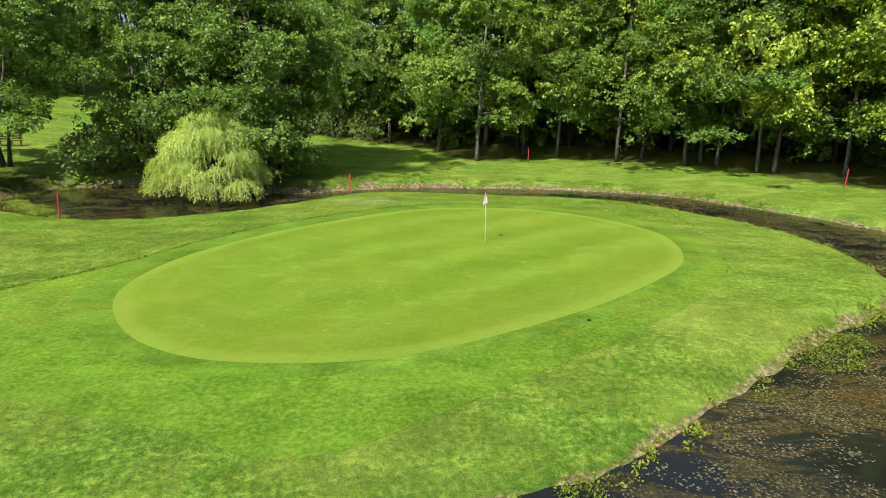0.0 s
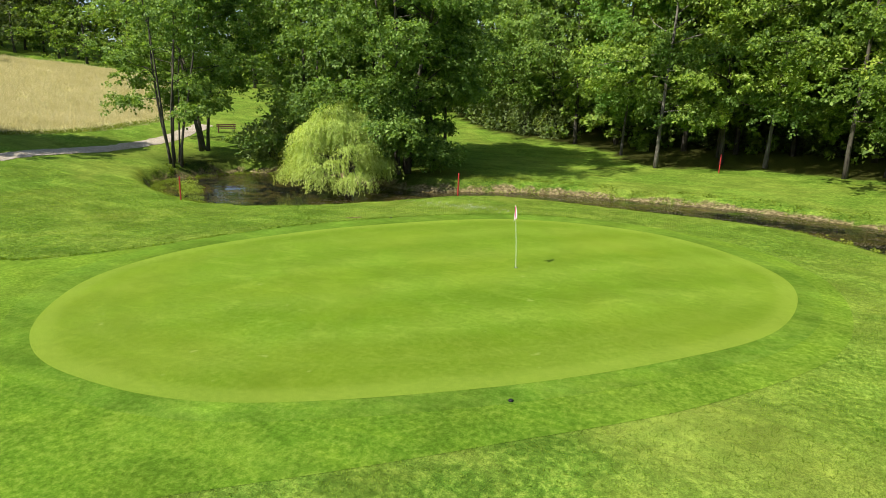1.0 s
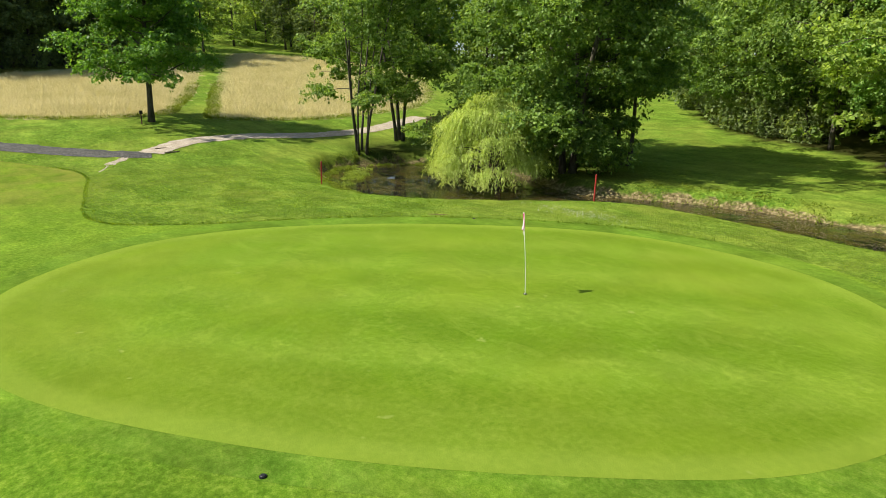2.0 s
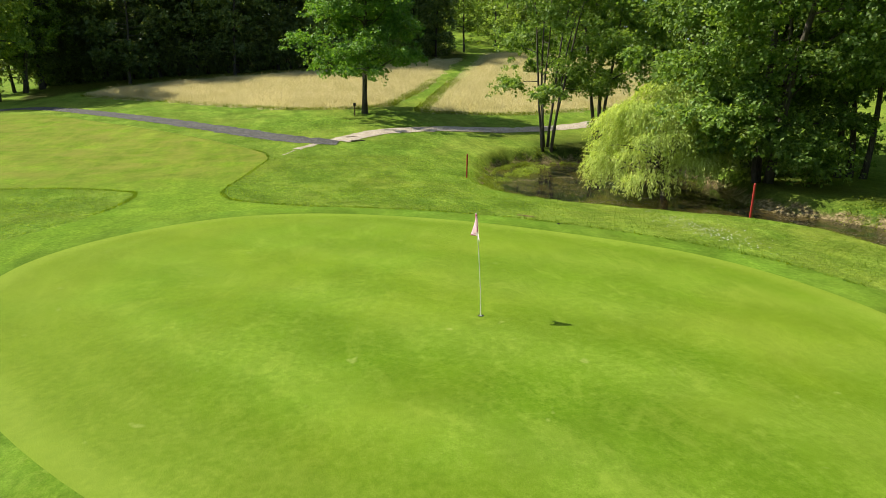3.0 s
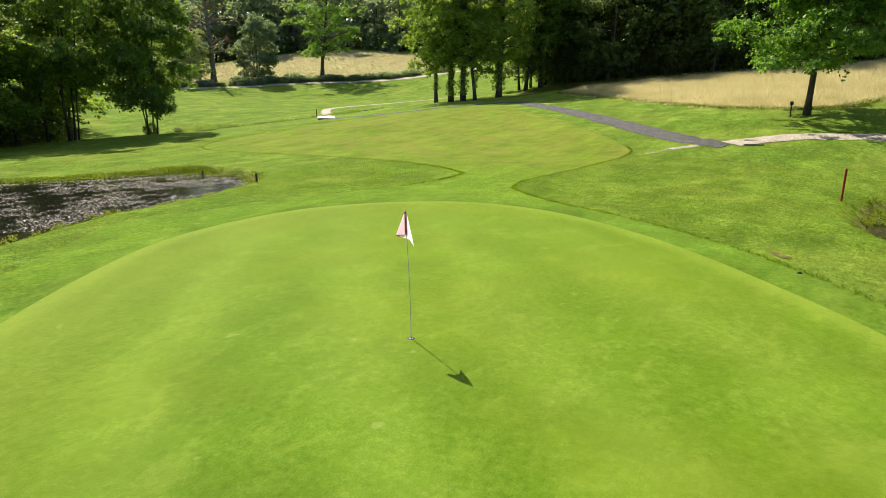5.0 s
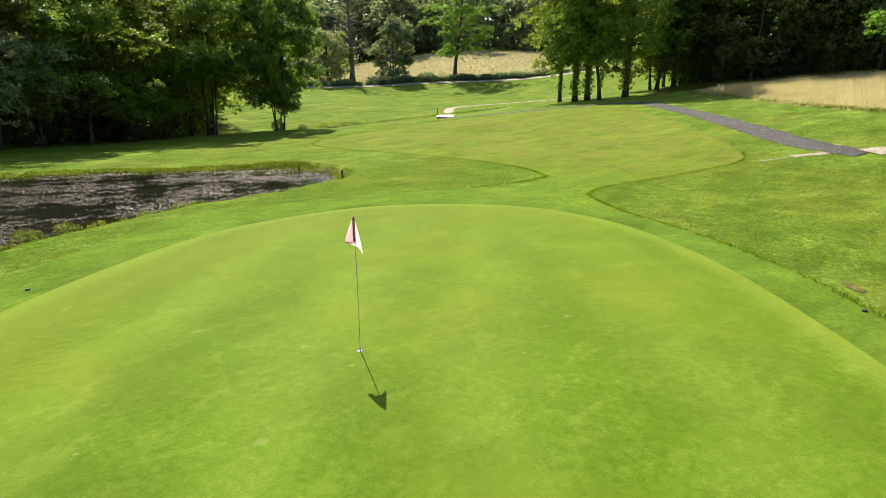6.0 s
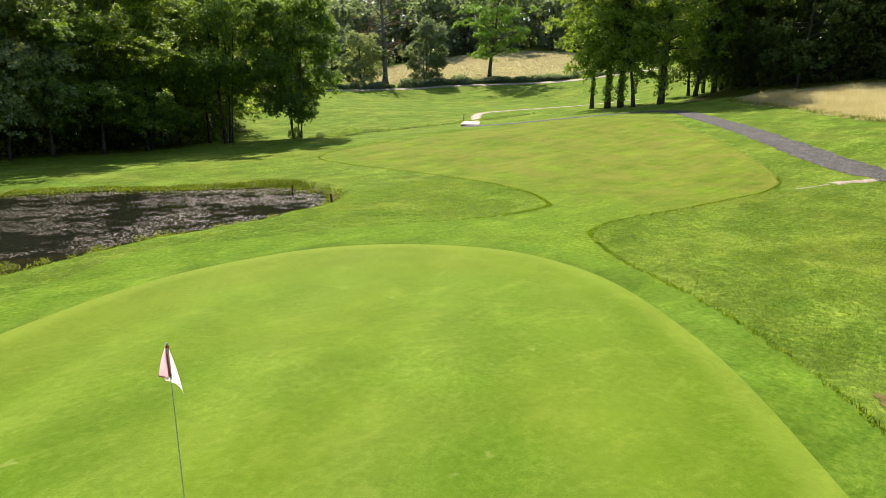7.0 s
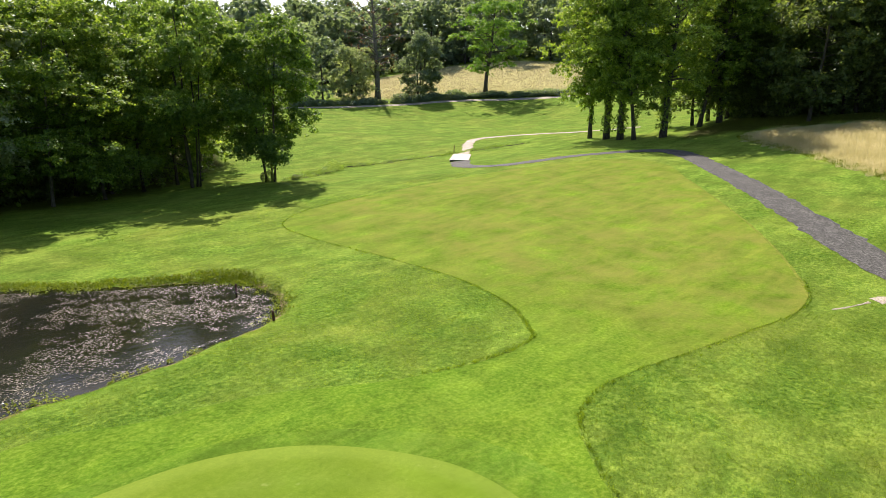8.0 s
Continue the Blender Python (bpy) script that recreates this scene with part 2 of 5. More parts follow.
def leaf_material(name, dark, mid, light, trans=0.42, glossy=0.35, shine=(1.5, 1.45, 0.6), rough=0.5):
    m, nt, bs, out = material(name)
    geo = nt.nodes.new("ShaderNodeNewGeometry")
    info = nt.nodes.new("ShaderNodeObjectInfo")
    r = calc(nt, "ADD", calc(nt, "MULTIPLY", geo.outputs["Random Per Island"], 0.62), calc(nt, "MULTIPLY", info.outputs["Random"], 0.38))
    c = ramp(nt, r, [(0.10, dark), (0.5, mid), (0.92, light)])
    patch = noisy(nt, coords(nt), 0.35, 3, 0.6)
    c = mix(nt, ramp(nt, patch, [(0.38, (0.5,)), (0.60, (0,))]), c, dark)
    nt.links.new(c, bs.inputs["Base Color"])
    gloss(bs, rough, glossy * 0.5)
    tr = nt.nodes.new("ShaderNodeBsdfTranslucent")
    nt.links.new(mix(nt, 1.0, c, shine, "MULTIPLY"), tr.inputs["Color"])
    ms = nt.nodes.new("ShaderNodeMixShader")
    ms.inputs[0].default_value = trans
    nt.links.new(bs.outputs[0], ms.inputs[1])
    nt.links.new(tr.outputs[0], ms.inputs[2])
    nt.links.new(ms.outputs[0], out.inputs[0])
    return m


def bark_material(name, a, b):
    m, nt, bs, out = material(name)
    co = coords(nt)
    n = noisy(nt, mapped(nt, co, (6, 6, 1.2)), 1.5, 6, 0.7, 0.5)
    s = noisy(nt, co, 1.1, 3, 0.5)
    c = ramp(nt, n, [(0.35, a), (0.65, b)])
    c = mix(nt, ramp(nt, s, [(0.5, (0,)), (0.7, (0.5,))]), c, (0.05, 0.07, 0.02))
    nt.links.new(c, bs.inputs["Base Color"])
    gloss(bs, 0.9, 0.15)
    bumped(nt, bs, n, 0.8, 0.04)
    return m


def plain_material(name, colour, rough=0.6, spec=0.3, var=0.25, scale=8.0, metal=0.0):
    m, nt, bs, out = material(name)
    co = coords(nt)
    n = noisy(nt, co, scale, 5, 0.65)
    low = tuple(v * (1 - var) for v in colour)
    nt.links.new(ramp(nt, n, [(0.3, low), (0.7, colour)]), bs.inputs["Base Color"])
    gloss(bs, rough, spec, metal)
    bumped(nt, bs, n, 0.3, 0.005)
    return m


def cloth_material():
    m, nt, bs, out = material("flag_nylon")
    n = noisy(nt, coords(nt), 30.0, 4, 0.6)
    c = ramp(nt, n, [(0.3, (0.88, 0.76, 0.80)), (0.7, (0.93, 0.84, 0.87))])
    nt.links.new(c, bs.inputs["Base Color"])
    gloss(bs, 0.6, 0.2)
    tr = nt.nodes.new("ShaderNodeBsdfTranslucent")
    tr.inputs["Color"].default_value = (1.0, 0.82, 0.88, 1)
    ms = nt.nodes.new("ShaderNodeMixShader")
    ms.inputs[0].default_value = 0.66
    nt.links.new(bs.outputs[0], ms.inputs[1])
    nt.links.new(tr.outputs[0], ms.inputs[2])
    nt.links.new(ms.outputs[0], out.inputs[0])
    return m


GROUND, FAIRWAY, COLLAR, GREEN, WATERM = ground_material(), fairway_material(), collar_material(), green_material(), water_material()
GRAVEL = gravel_material("dark_gravel", (0.028, 0.028, 0.024), (0.064, 0.064, 0.056), (0.165, 0.163, 0.143))
SAND = gravel_material("pale_grit", (0.22, 0.18, 0.12), (0.40, 0.35, 0.27), (0.58, 0.52, 0.43))
LEAF_ALDER = leaf_material("alder_leaf", (0.075, 0.140, 0.026), (0.165, 0.275, 0.050), (0.320, 0.440, 0.110), 0.45, 0.5)
LEAF_OAK = leaf_material("bright_leaf", (0.080, 0.180, 0.024), (0.152, 0.292, 0.044), (0.280, 0.435, 0.090), 0.42, 0.5)
LEAF_WOOD = leaf_material("woodland_leaf", (0.085, 0.150, 0.024), (0.215, 0.325, 0.048), (0.430, 0.550, 0.110), 0.45, 0.5)
LEAF_LIME = leaf_material("lime_leaf", (0.130, 0.200, 0.018), (0.280, 0.385, 0.040), (0.500, 0.590, 0.100), 0.38, 0.5)
# leaves across the valley: distance haze put into the colour, paler and bluer
LEAF_HAZED = leaf_material("hazed_leaf", (0.130, 0.185, 0.130), (0.205, 0.275, 0.190), (0.300, 0.370, 0.255), 0.5, 0.2)
LEAF_SILVER = leaf_material("silver_leaf", (0.190, 0.250, 0.140), (0.310, 0.375, 0.215), (0.450, 0.510, 0.320), 0.46)
LEAF_WILLOW = leaf_material("willow_leaf", (0.230, 0.330, 0.050), (0.410, 0.510, 0.105), (0.620, 0.700, 0.240), 0.38, 0.7)
LEAF_DARK = leaf_material("shade_leaf", (0.090, 0.135, 0.045), (0.170, 0.235, 0.075), (0.310, 0.390, 0.130), 0.5, 0.5)
LEAF_BROWN = leaf_material("brown_leaf", (0.100, 0.055, 0.030), (0.170, 0.090, 0.050), (0.240, 0.130, 0.070), 0.25)
LEAF_WEED = leaf_material("weed_leaf", (0.100, 0.150, 0.010), (0.200, 0.270, 0.022), (0.340, 0.400, 0.060), 0.4)
TUFT = leaf_material("rough_grass_blade", (0.072, 0.142, 0.006), (0.160, 0.262, 0.014), (0.300, 0.395, 0.042), 0.5, 0.4, (1.7, 1.6, 0.5))
PAD = leaf_material("floating_weed", (0.050, 0.043, 0.020), (0.105, 0.090, 0.045), (0.21, 0.185, 0.100), 0.05, 0.85, rough=0.40)
STRAW = leaf_material("dry_grass_blade", (0.40, 0.38, 0.17), (0.62, 0.575, 0.33), (0.82, 0.78, 0.56), 0.58, 0.1, (1.1, 1.05, 0.9))
FIELD = leaf_material("field_grass_blade", (0.34, 0.32, 0.17), (0.50, 0.46, 0.28), (0.64, 0.59, 0.39), 0.3, 0.1, (1.1, 1.05, 0.9))
BARK = bark_material("grey_brown_bark", (0.035, 0.030, 0.024), (0.13, 0.115, 0.09))
BARK_PALE = bark_material("pale_bark", (0.06, 0.055, 0.045), (0.22, 0.20, 0.17))
RED = plain_material("red_paint", (0.36, 0.030, 0.024), 0.5, 0.4)
RUST = plain_material("brown_stained_timber", (0.10, 0.045, 0.03), 0.8)
WHITE = plain_material("white_fibreglass", (0.78, 0.78, 0.74), 0.35, 0.5, 0.1)
DARK = plain_material("black_plastic", (0.015, 0.015, 0.015), 0.5)
BOARD = plain_material("bleached_boards", (0.50, 0.44, 0.39), 0.7, 0.3, 0.3)
SLEEVE = plain_material("crimson_sleeve", (0.60, 0.12, 0.23), 0.6)
WOODGREY = plain_material("weathered_timber", (0.22, 0.17, 0.12), 0.85, 0.2, 0.4)
CLOTH = cloth_material()
DITCH_DARK = plain_material("ditch_mud_shade", (0.050, 0.045, 0.026), 0.95, 0.05, 0.6, 3.0)
CLOVER = plain_material("clover_petal", (0.72, 0.72, 0.62), 0.8, 0.1, 0.2)
WORN = plain_material("worn_turf", (0.18, 0.155, 0.055), 0.95, 0.02, 0.5, 6.0)
DRYLINE = plain_material("dry_turf_line", (0.20, 0.235, 0.035), 0.95, 0.02, 0.5, 3.0)

# ---- mesh helpers ----


def mesh_of(name, V, F):
    """A mesh from an (n, 3) array of places and an (m, 3) or (m, 4) array of corners."""
    V, F = np.asarray(V, np.float32), np.asarray(F, np.int32)
    me = bpy.data.meshes.new(name)
    k = F.shape[1]
    me.vertices.add(len(V))
    me.vertices.foreach_set("co", V.ravel())
    me.loops.add(F.size)
    me.loops.foreach_set("vertex_index", F.ravel())
    me.polygons.add(len(F))
    me.polygons.foreach_set("loop_start", np.arange(0, F.size, k, dtype=np.int32))
    me.update(calc_edges=True)
    me.validate()
    return me


def smooth(me):
    me.polygons.foreach_set("use_smooth", np.ones(len(me.polygons), bool))
    return me


def piece(name, me, mat, parent=None, label=""):
    if mat is not None and not me.materials:
        me.materials.append(mat)
    ob = new(name, me)
    if parent is not None:
        ob.parent = parent
    return tagged(ob, label)


def part(name, bm, mat, parent=None, label=""):
    me = bpy.data.meshes.new(name)
    bm.to_mesh(me)
    bm.free()
    return piece(name, me, mat, parent, label)


def point_attr(me, name, values):
    a = me.attributes.new(name, "FLOAT", "POINT")
    a.data.foreach_set("value", np.asarray(values, np.float32))


def tube(line, radii, sides=7, cap=True):
    """A tapering tube along a line of points."""
    P = np.asarray(line, float)
    r = np.asarray(radii, float)
    T = np.gradient(P, axis=0)
    T /= np.linalg.norm(T, axis=1)[:, None] + 1e-9
    ref = np.array([0.31, 0.95, 0.05])
    A = np.cross(T, ref)
    A /= np.linalg.norm(A, axis=1)[:, None] + 1e-9
    B = np.cross(T, A)
    ang = np.linspace(0, 2 * np.pi, sides, endpoint=False)
    ring = P[:, None] + r[:, None, None] * (np.cos(ang)[None, :, None] * A[:, None] + np.sin(ang)[None, :, None] * B[:, None])
    V = ring.reshape(-1, 3)
    n = len(P)
    i, j = np.meshgrid(np.arange(n - 1), np.arange(sides), indexing="ij")
    a, b = i * sides + j, i * sides + (j + 1) % sides
    F = np.stack([a, b, b + sides, a + sides], -1).reshape(-1, 4)
    if cap:
        V = np.vstack([V, P[-1:], P[:1]])
        m = len(V)
        j = np.arange(sides)
        top = np.stack([(n - 1) * sides + j, (n - 1) * sides + (j + 1) % sides, np.full(sides, m - 2), np.full(sides, m - 2)], -1)
        low = np.stack([(j + 1) % sides, j, np.full(sides, m - 1), np.full(sides, m - 1)], -1)
        F = np.vstack([F, top, low])
    return V, F


def joined(parts):
    Vs, Fs, k = [], [], 0
    for V, F in parts:
        Vs.append(V)
        Fs.append(np.asarray(F) + k)
        k += len(V)
    return np.vstack(Vs), np.vstack(Fs)


def tri_mesh(name, V, F4):
    """A mesh from quads, of which some are triangles with a doubled last corner."""
    F4 = np.asarray(F4)
    tri = F4[:, 2] == F4[:, 3]
    q = F4[~tri]
    F = np.vstack([F4[tri][:, :3], q[:, [0, 1, 2]], q[:, [0, 2, 3]]])
    return smooth(mesh_of(name, V, F))


def blades(rng, P, D, L, W, N):
    """Folded leaves: at P, along D, L long and W wide, facing N. Two triangles each."""
    S = np.cross(D, N)
    S /= np.linalg.norm(S, axis=1)[:, None] + 1e-9
    U = np.cross(S, D)
    L, W = L[:, None], W[:, None]
    mid = P + D * L * 0.45 + U * L * 0.10
    V = np.stack([P, mid + S * W * 0.5, P + D * L - U * L * 0.06, mid - S * W * 0.5], 1)
    n = len(P)
    k = np.arange(n)[:, None] * 4
    F = np.concatenate([k + [0, 1, 2], k + [0, 2, 3]], 1).reshape(-1, 3)
    return V.reshape(-1, 3), F


def flakes(rng, P, D, L, W, N):
    """Small three-cornered leaves, for crowns seen from afar."""
    S = unit(np.cross(D, N))
    L, W = L[:, None], W[:, None]
    k = rng.uniform(0.35, 0.75, (len(P), 1))
    V = np.stack([P - D * L * 0.35 - S * W * 0.15, P + D * L * k - S * W * 0.5, P + D * L * 0.55 + S * W * 0.55], 1)
    return V.reshape(-1, 3), np.arange(len(P) * 3).reshape(-1, 3)


def unit(v):
    return v / (np.linalg.norm(v, axis=-1)[..., None] + 1e-9)


# ---- the lie of the land ----
MOUNDS = [(0, 27, 11, 0.34), (-12, 22, 9, -0.16), (-30, 22, 12, -0.77), (-42, 8, 16, -1.28), (-68, 10, 18, -1.52), (-70, -22, 16, -1.53), (-35, -36, 16, -2.47), (-60, -42, 16, -1.49),
          (-20, 0, 14, -0.62), (-80, 45, 28, -0.39), (-45, 70, 30, -3.53), (0, 60, 25, -2.4), (-110, 10, 40, -1.42), (-170, -110, 60, -0.58), (-110, -60, 35, -6.85), (-180, 40, 70, 2.17), (0, 0, 30, -2.95),
          (-22, 37, 7, -0.68), (-34, 46, 9, -1.07), (24, 46, 12, -0.69), (-32, -32, 8, 0.9), (-20, -60, 30, -2.96), (60, 80, 35, 1.14), (-200, -150, 45, 6.5)]
RISES = [(-305, -215, 50, 26), (-235, 105, 45, 20), (2, 28, 5, 0.08)]
WATER = -0.55
SHORE = [(-13.7, 6.5), (-8.9, 7.9), (-5.8, 8.3), (-3.3, 8.6), (0.7, 10.2), (3.6, 11.3), (5.5, 12.9), (8.3, 15.2), (13, 19.1), (16.6, 21.7),
         (19.1, 24.8), (19.6, 30.5), (17.9, 36.2), (13.3, 42.4), (8, 44.2), (1, 44.6), (-4.2, 44.6), (-7.2, 43), (-9.4, 40.3), (-12.5, 37.4),
         (-16.5, 36.1), (-20.5, 36.0), (-23.8, 36.9), (-27, 38.2), (-30.2, 40), (-32.2, 42.6), (-31.8, 46), (-30.5, 49), (-26.5, 51), (-21, 50.5),
         (-15.5, 48.6), (-11.4, 47.1), (-7, 48.9), (-2.6, 50.0), (2, 49.7), (9.7, 48.8), (17.1, 45.6), (22.2, 38.9), (25.0, 33.8), (28, 27),
         (31, 18), (29, 6), (22, -4), (10, -8), (1, -7.6), (-5.4, -5.9), (-9.8, -2.9), (-14.6, -0.3), (-15.6, 1.6), (-15.3, 4.4)]


def closed_curve(points, each=6):
    P = np.asarray(points, float)
    a, b, c, d = np.roll(P, 1, 0), P, np.roll(P, -1, 0), np.roll(P, -2, 0)
    t = np.linspace(0, 1, each, endpoint=False)[None, :, None]
    a, b, c, d = (q[:, None] for q in (a, b, c, d))
    return (0.5 * (2 * b + (c - a) * t + (2 * a - 5 * b + 4 * c - d) * t ** 2 + (3 * b - a - 3 * c + d) * t ** 3)).reshape(-1, 2)


def open_curve(points, each=8):
    P = np.asarray(points, float)
    P = np.vstack([2 * P[0] - P[1], P, 2 * P[-1] - P[-2]])
    out = []
    for i in range(1, len(P) - 2):
        a, b, c, d = P[i - 1], P[i], P[i + 1], P[i + 2]
        for t in np.linspace(0, 1, each, endpoint=False):
            out.append(0.5 * (2 * b + (c - a) * t + (2 * a - 5 * b + 4 * c - d) * t * t + (3 * b - a - 3 * c + d) * t ** 3))
    out.append(P[-2])
    return np.array(out)


def side_of(x, y, poly):
    """Metres from the outline: minus inside, plus outside."""
    x, y = np.asarray(x, float).ravel(), np.asarray(y, float).ravel()
    best = np.full(x.shape, 1e18)
    odd = np.zeros(x.shape, bool)
    for (ax, ay), (bx, by) in zip(poly, np.roll(poly, -1, 0)):
        dx, dy = bx - ax, by - ay
        t = np.clip(((x - ax) * dx + (y - ay) * dy) / (dx * dx + dy * dy + 1e-12), 0, 1)
        best = np.minimum(best, (x - ax - t * dx) ** 2 + (y - ay - t * dy) ** 2)
        cross = (ay > y) != (by > y)
        odd ^= cross & (x < (bx - ax) * (y - ay) / (by - ay + 1e-12) + ax)
    d = np.sqrt(best)
    return np.where(odd, -d, d)


def line_gap(x, y, line):
    x, y = np.asarray(x, float).ravel(), np.asarray(y, float).ravel()
    best = np.full(x.shape, 1e18)
    for (ax, ay), (bx, by) in zip(line[:-1], line[1:]):
        dx, dy = bx - ax, by - ay
        t = np.clip(((x - ax) * dx + (y - ay) * dy) / (dx * dx + dy * dy + 1e-12), 0, 1)
        best = np.minimum(best, (x - ax - t * dx) ** 2 + (y - ay - t * dy) ** 2)
    return np.sqrt(best)


def step(a, b, v):
    t = np.clip((v - a) / (b - a), 0, 1)
    return t * t * (3 - 2 * t)


def wobble(x, y):
    return 0.5 * np.sin(x * 1.3 + 2 * np.sin(y * 0.7)) * np.sin(y * 1.1 + 1.7) + 0.5 * np.sin(x * 2.9 + y * 1.9) * np.sin(y * 3.3 - x)


def hill(x, y):
    x, y = np.asarray(x, float), np.asarray(y, float)
    z = 3.08 + -0.0600 * np.clip(x, -230, 90) + 0.0137 * np.clip(y, -200, 150)
    for mx, my, r, h in MOUNDS + RISES:
        z = z + h * np.exp(-((x - mx) ** 2 + (y - my) ** 2) / (2 * r * r))
    return z


SHORELINE = closed_curve(SHORE, 5)


def land(x, y):
    """The ground's height, with the ponds and the stream cut into it."""
    x, y = np.asarray(x, float), np.asarray(y, float)
    h = hill(x, y)
    d = np.full(x.size, 99.0)
    xf, yf = x.ravel(), y.ravel()
    near = (xf > -40) & (xf < 40) & (yf > -16) & (yf < 60)
    if near.any():
        d[near] = side_of(xf[near], yf[near], SHORELINE)
        d[near] += 0.17 * wobble(xf[near] * 1.3, yf[near] * 1.3) + 0.22 * wobble(xf[near] * 0.45 + 3, yf[near] * 0.45)
    d = d.reshape(x.shape)
    bank = WATER - 0.06 + (h - WATER + 0.06) * step(-0.05, 1.15, d) ** 0.8
    bed = WATER - 0.06 - np.clip(-d, 0, 2) * 0.5
    return np.where(d > 0, bank, bed)


def at(x, y):
    return float(land(np.array([x]), np.array([y]))[0])

GREEN_EDGE = closed_curve([(-5.7, 15.9), (-1.3, 16.3), (3.7, 19.1), (7.7, 22.5), (10.5, 26.2), (11.2, 31), (9.4, 34.6), (6.3, 37), (2.4, 37.5),
                           (-1.6, 36.3), (-5.5, 33), (-8.7, 29.6), (-11.2, 25.6), (-11.8, 21.9), (-10.7, 19.1), (-8.6, 16.9)], 8)
FAIR_EDGE = closed_curve([(-3, 11.6), (-6.4, 12.7), (-8.3, 13.1), (-10.5, 13.9), (-13.7, 15.8), (-17.2, 16.9), (-19.8, 16.9), (-20.9, 15.9), (-22.4, 13.4),
                          (-23.4, 9), (-23.2, 3), (-22.6, -4), (-23.3, -9.4), (-28, -12.5), (-36, -12.6), (-46.7, -11.6), (-57, -9.6), (-61, -4.5), (-59.5, 1),
                          (-53, 6.7), (-42.1, 16.2), (-34.6, 21.5), (-30.5, 23.2), (-25.9, 22.4), (-19.7, 21.1), (-17, 21.3), (-15.3, 22.4), (-13.1, 25.2),
                          (-10.9, 29), (-8, 32.6), (-4, 36.1), (0, 38.4), (5, 38.9), (9.4, 37.0), (12.0, 33.6), (12.7, 29.5), (11.8, 25), (8.8, 20.8), (5, 17.4), (1, 14.2)], 6)
GRAVEL_LINE = open_curve([(-35.2, 28.6), (-35.8, 27.0), (-38.2, 24.2), (-43.6, 19.6), (-53.6, 11.2), (-66.4, -0.6), (-68.4, -5.0), (-66.2, -9.5), (-61.5, -12.6), (-54, -14.2), (-51.6, -17.0), (-52.8, -21), (-57.6, -26.0)])
GRIT_LINE = open_curve([(-35.5, 28.6), (-37.2, 30.2), (-39.3, 33.2), (-40.6, 38.8), (-40.6, 45.5), (-42, 53), (-46, 62)])
FAR_GRIT = open_curve([(-63.6, -31.9), (-69.5, -36.8), (-74, -41), (-78.5, -43.6), (-83, -42.8), (-88.1, -38.4), (-90.6, -30.6), (-94, -22)])
FAR_LANE = open_curve([(-40, -122), (-60, -113), (-81, -106.7), (-103, -102), (-122.7, -96.5), (-136, -84), (-147, -72), (-165, -58)])
MEADOW_WEST = closed_curve([(-52.6, 27), (-58.6, 19.8), (-70, 9), (-79.5, -0.5), (-86, 3), (-89, 9), (-91, 16), (-93, 24), (-99, 38), (-107, 51), (-113, 61), (-103, 57), (-78, 47), (-66, 42), (-58, 38.2), (-52.3, 34.8)], 5)
MEADOW_EAST = closed_curve([(-48.8, 38.2), (-56, 40.6), (-66, 44.4), (-78, 49.6), (-102, 60.5), (-124, 72), (-112, 84), (-90, 90), (-70, 82), (-54, 68), (-48.5, 54), (-47.2, 46)], 5)
FAR_FIELD = closed_curve([(-100, -116), (-128, -104), (-140, -93), (-156, -78), (-176, -72), (-200, -104), (-196, -140), (-160, -160), (-124, -150)], 5)
WOODS = [closed_curve(p, 4) for p in (
    [(-38, 107), (-24, 86), (-16, 77.5), (-9, 74), (-3, 70), (1, 63.5), (4, 61.5), (10, 62), (17, 59.8), (22, 57), (27, 51.5), (30.5, 46), (36, 38), (42, 28), (90, 40), (80, 110), (0, 140), (-40, 140)],
    [(-80, -8), (-82, -4), (-87, 2), (-90, 9), (-92, 16), (-94, 24), (-100, 38), (-108, 51), (-116, 64), (-170, 60), (-190, 0), (-150, -14), (-105, -11)],
    [(-24, -38), (-19, -34), (-13, -32.6), (-8, -31.8), (-2, -29.5), (6, -27), (16, -24), (60, -40), (40, -110), (-30, -100), (-40, -60)])]


def axis(lo, hi, fine, far, grow=1.16):
    mid = list(np.arange(lo, hi + 1e-6, fine))
    s, a, b = fine, mid[0], mid[-1]
    left, right = [], []
    while a > -far:
        s *= grow
        a -= s
        left.append(a)
    s = fine
    while b < far:
        s *= grow
        b += s
        right.append(b)
    return np.array(left[::-1] + mid + right)


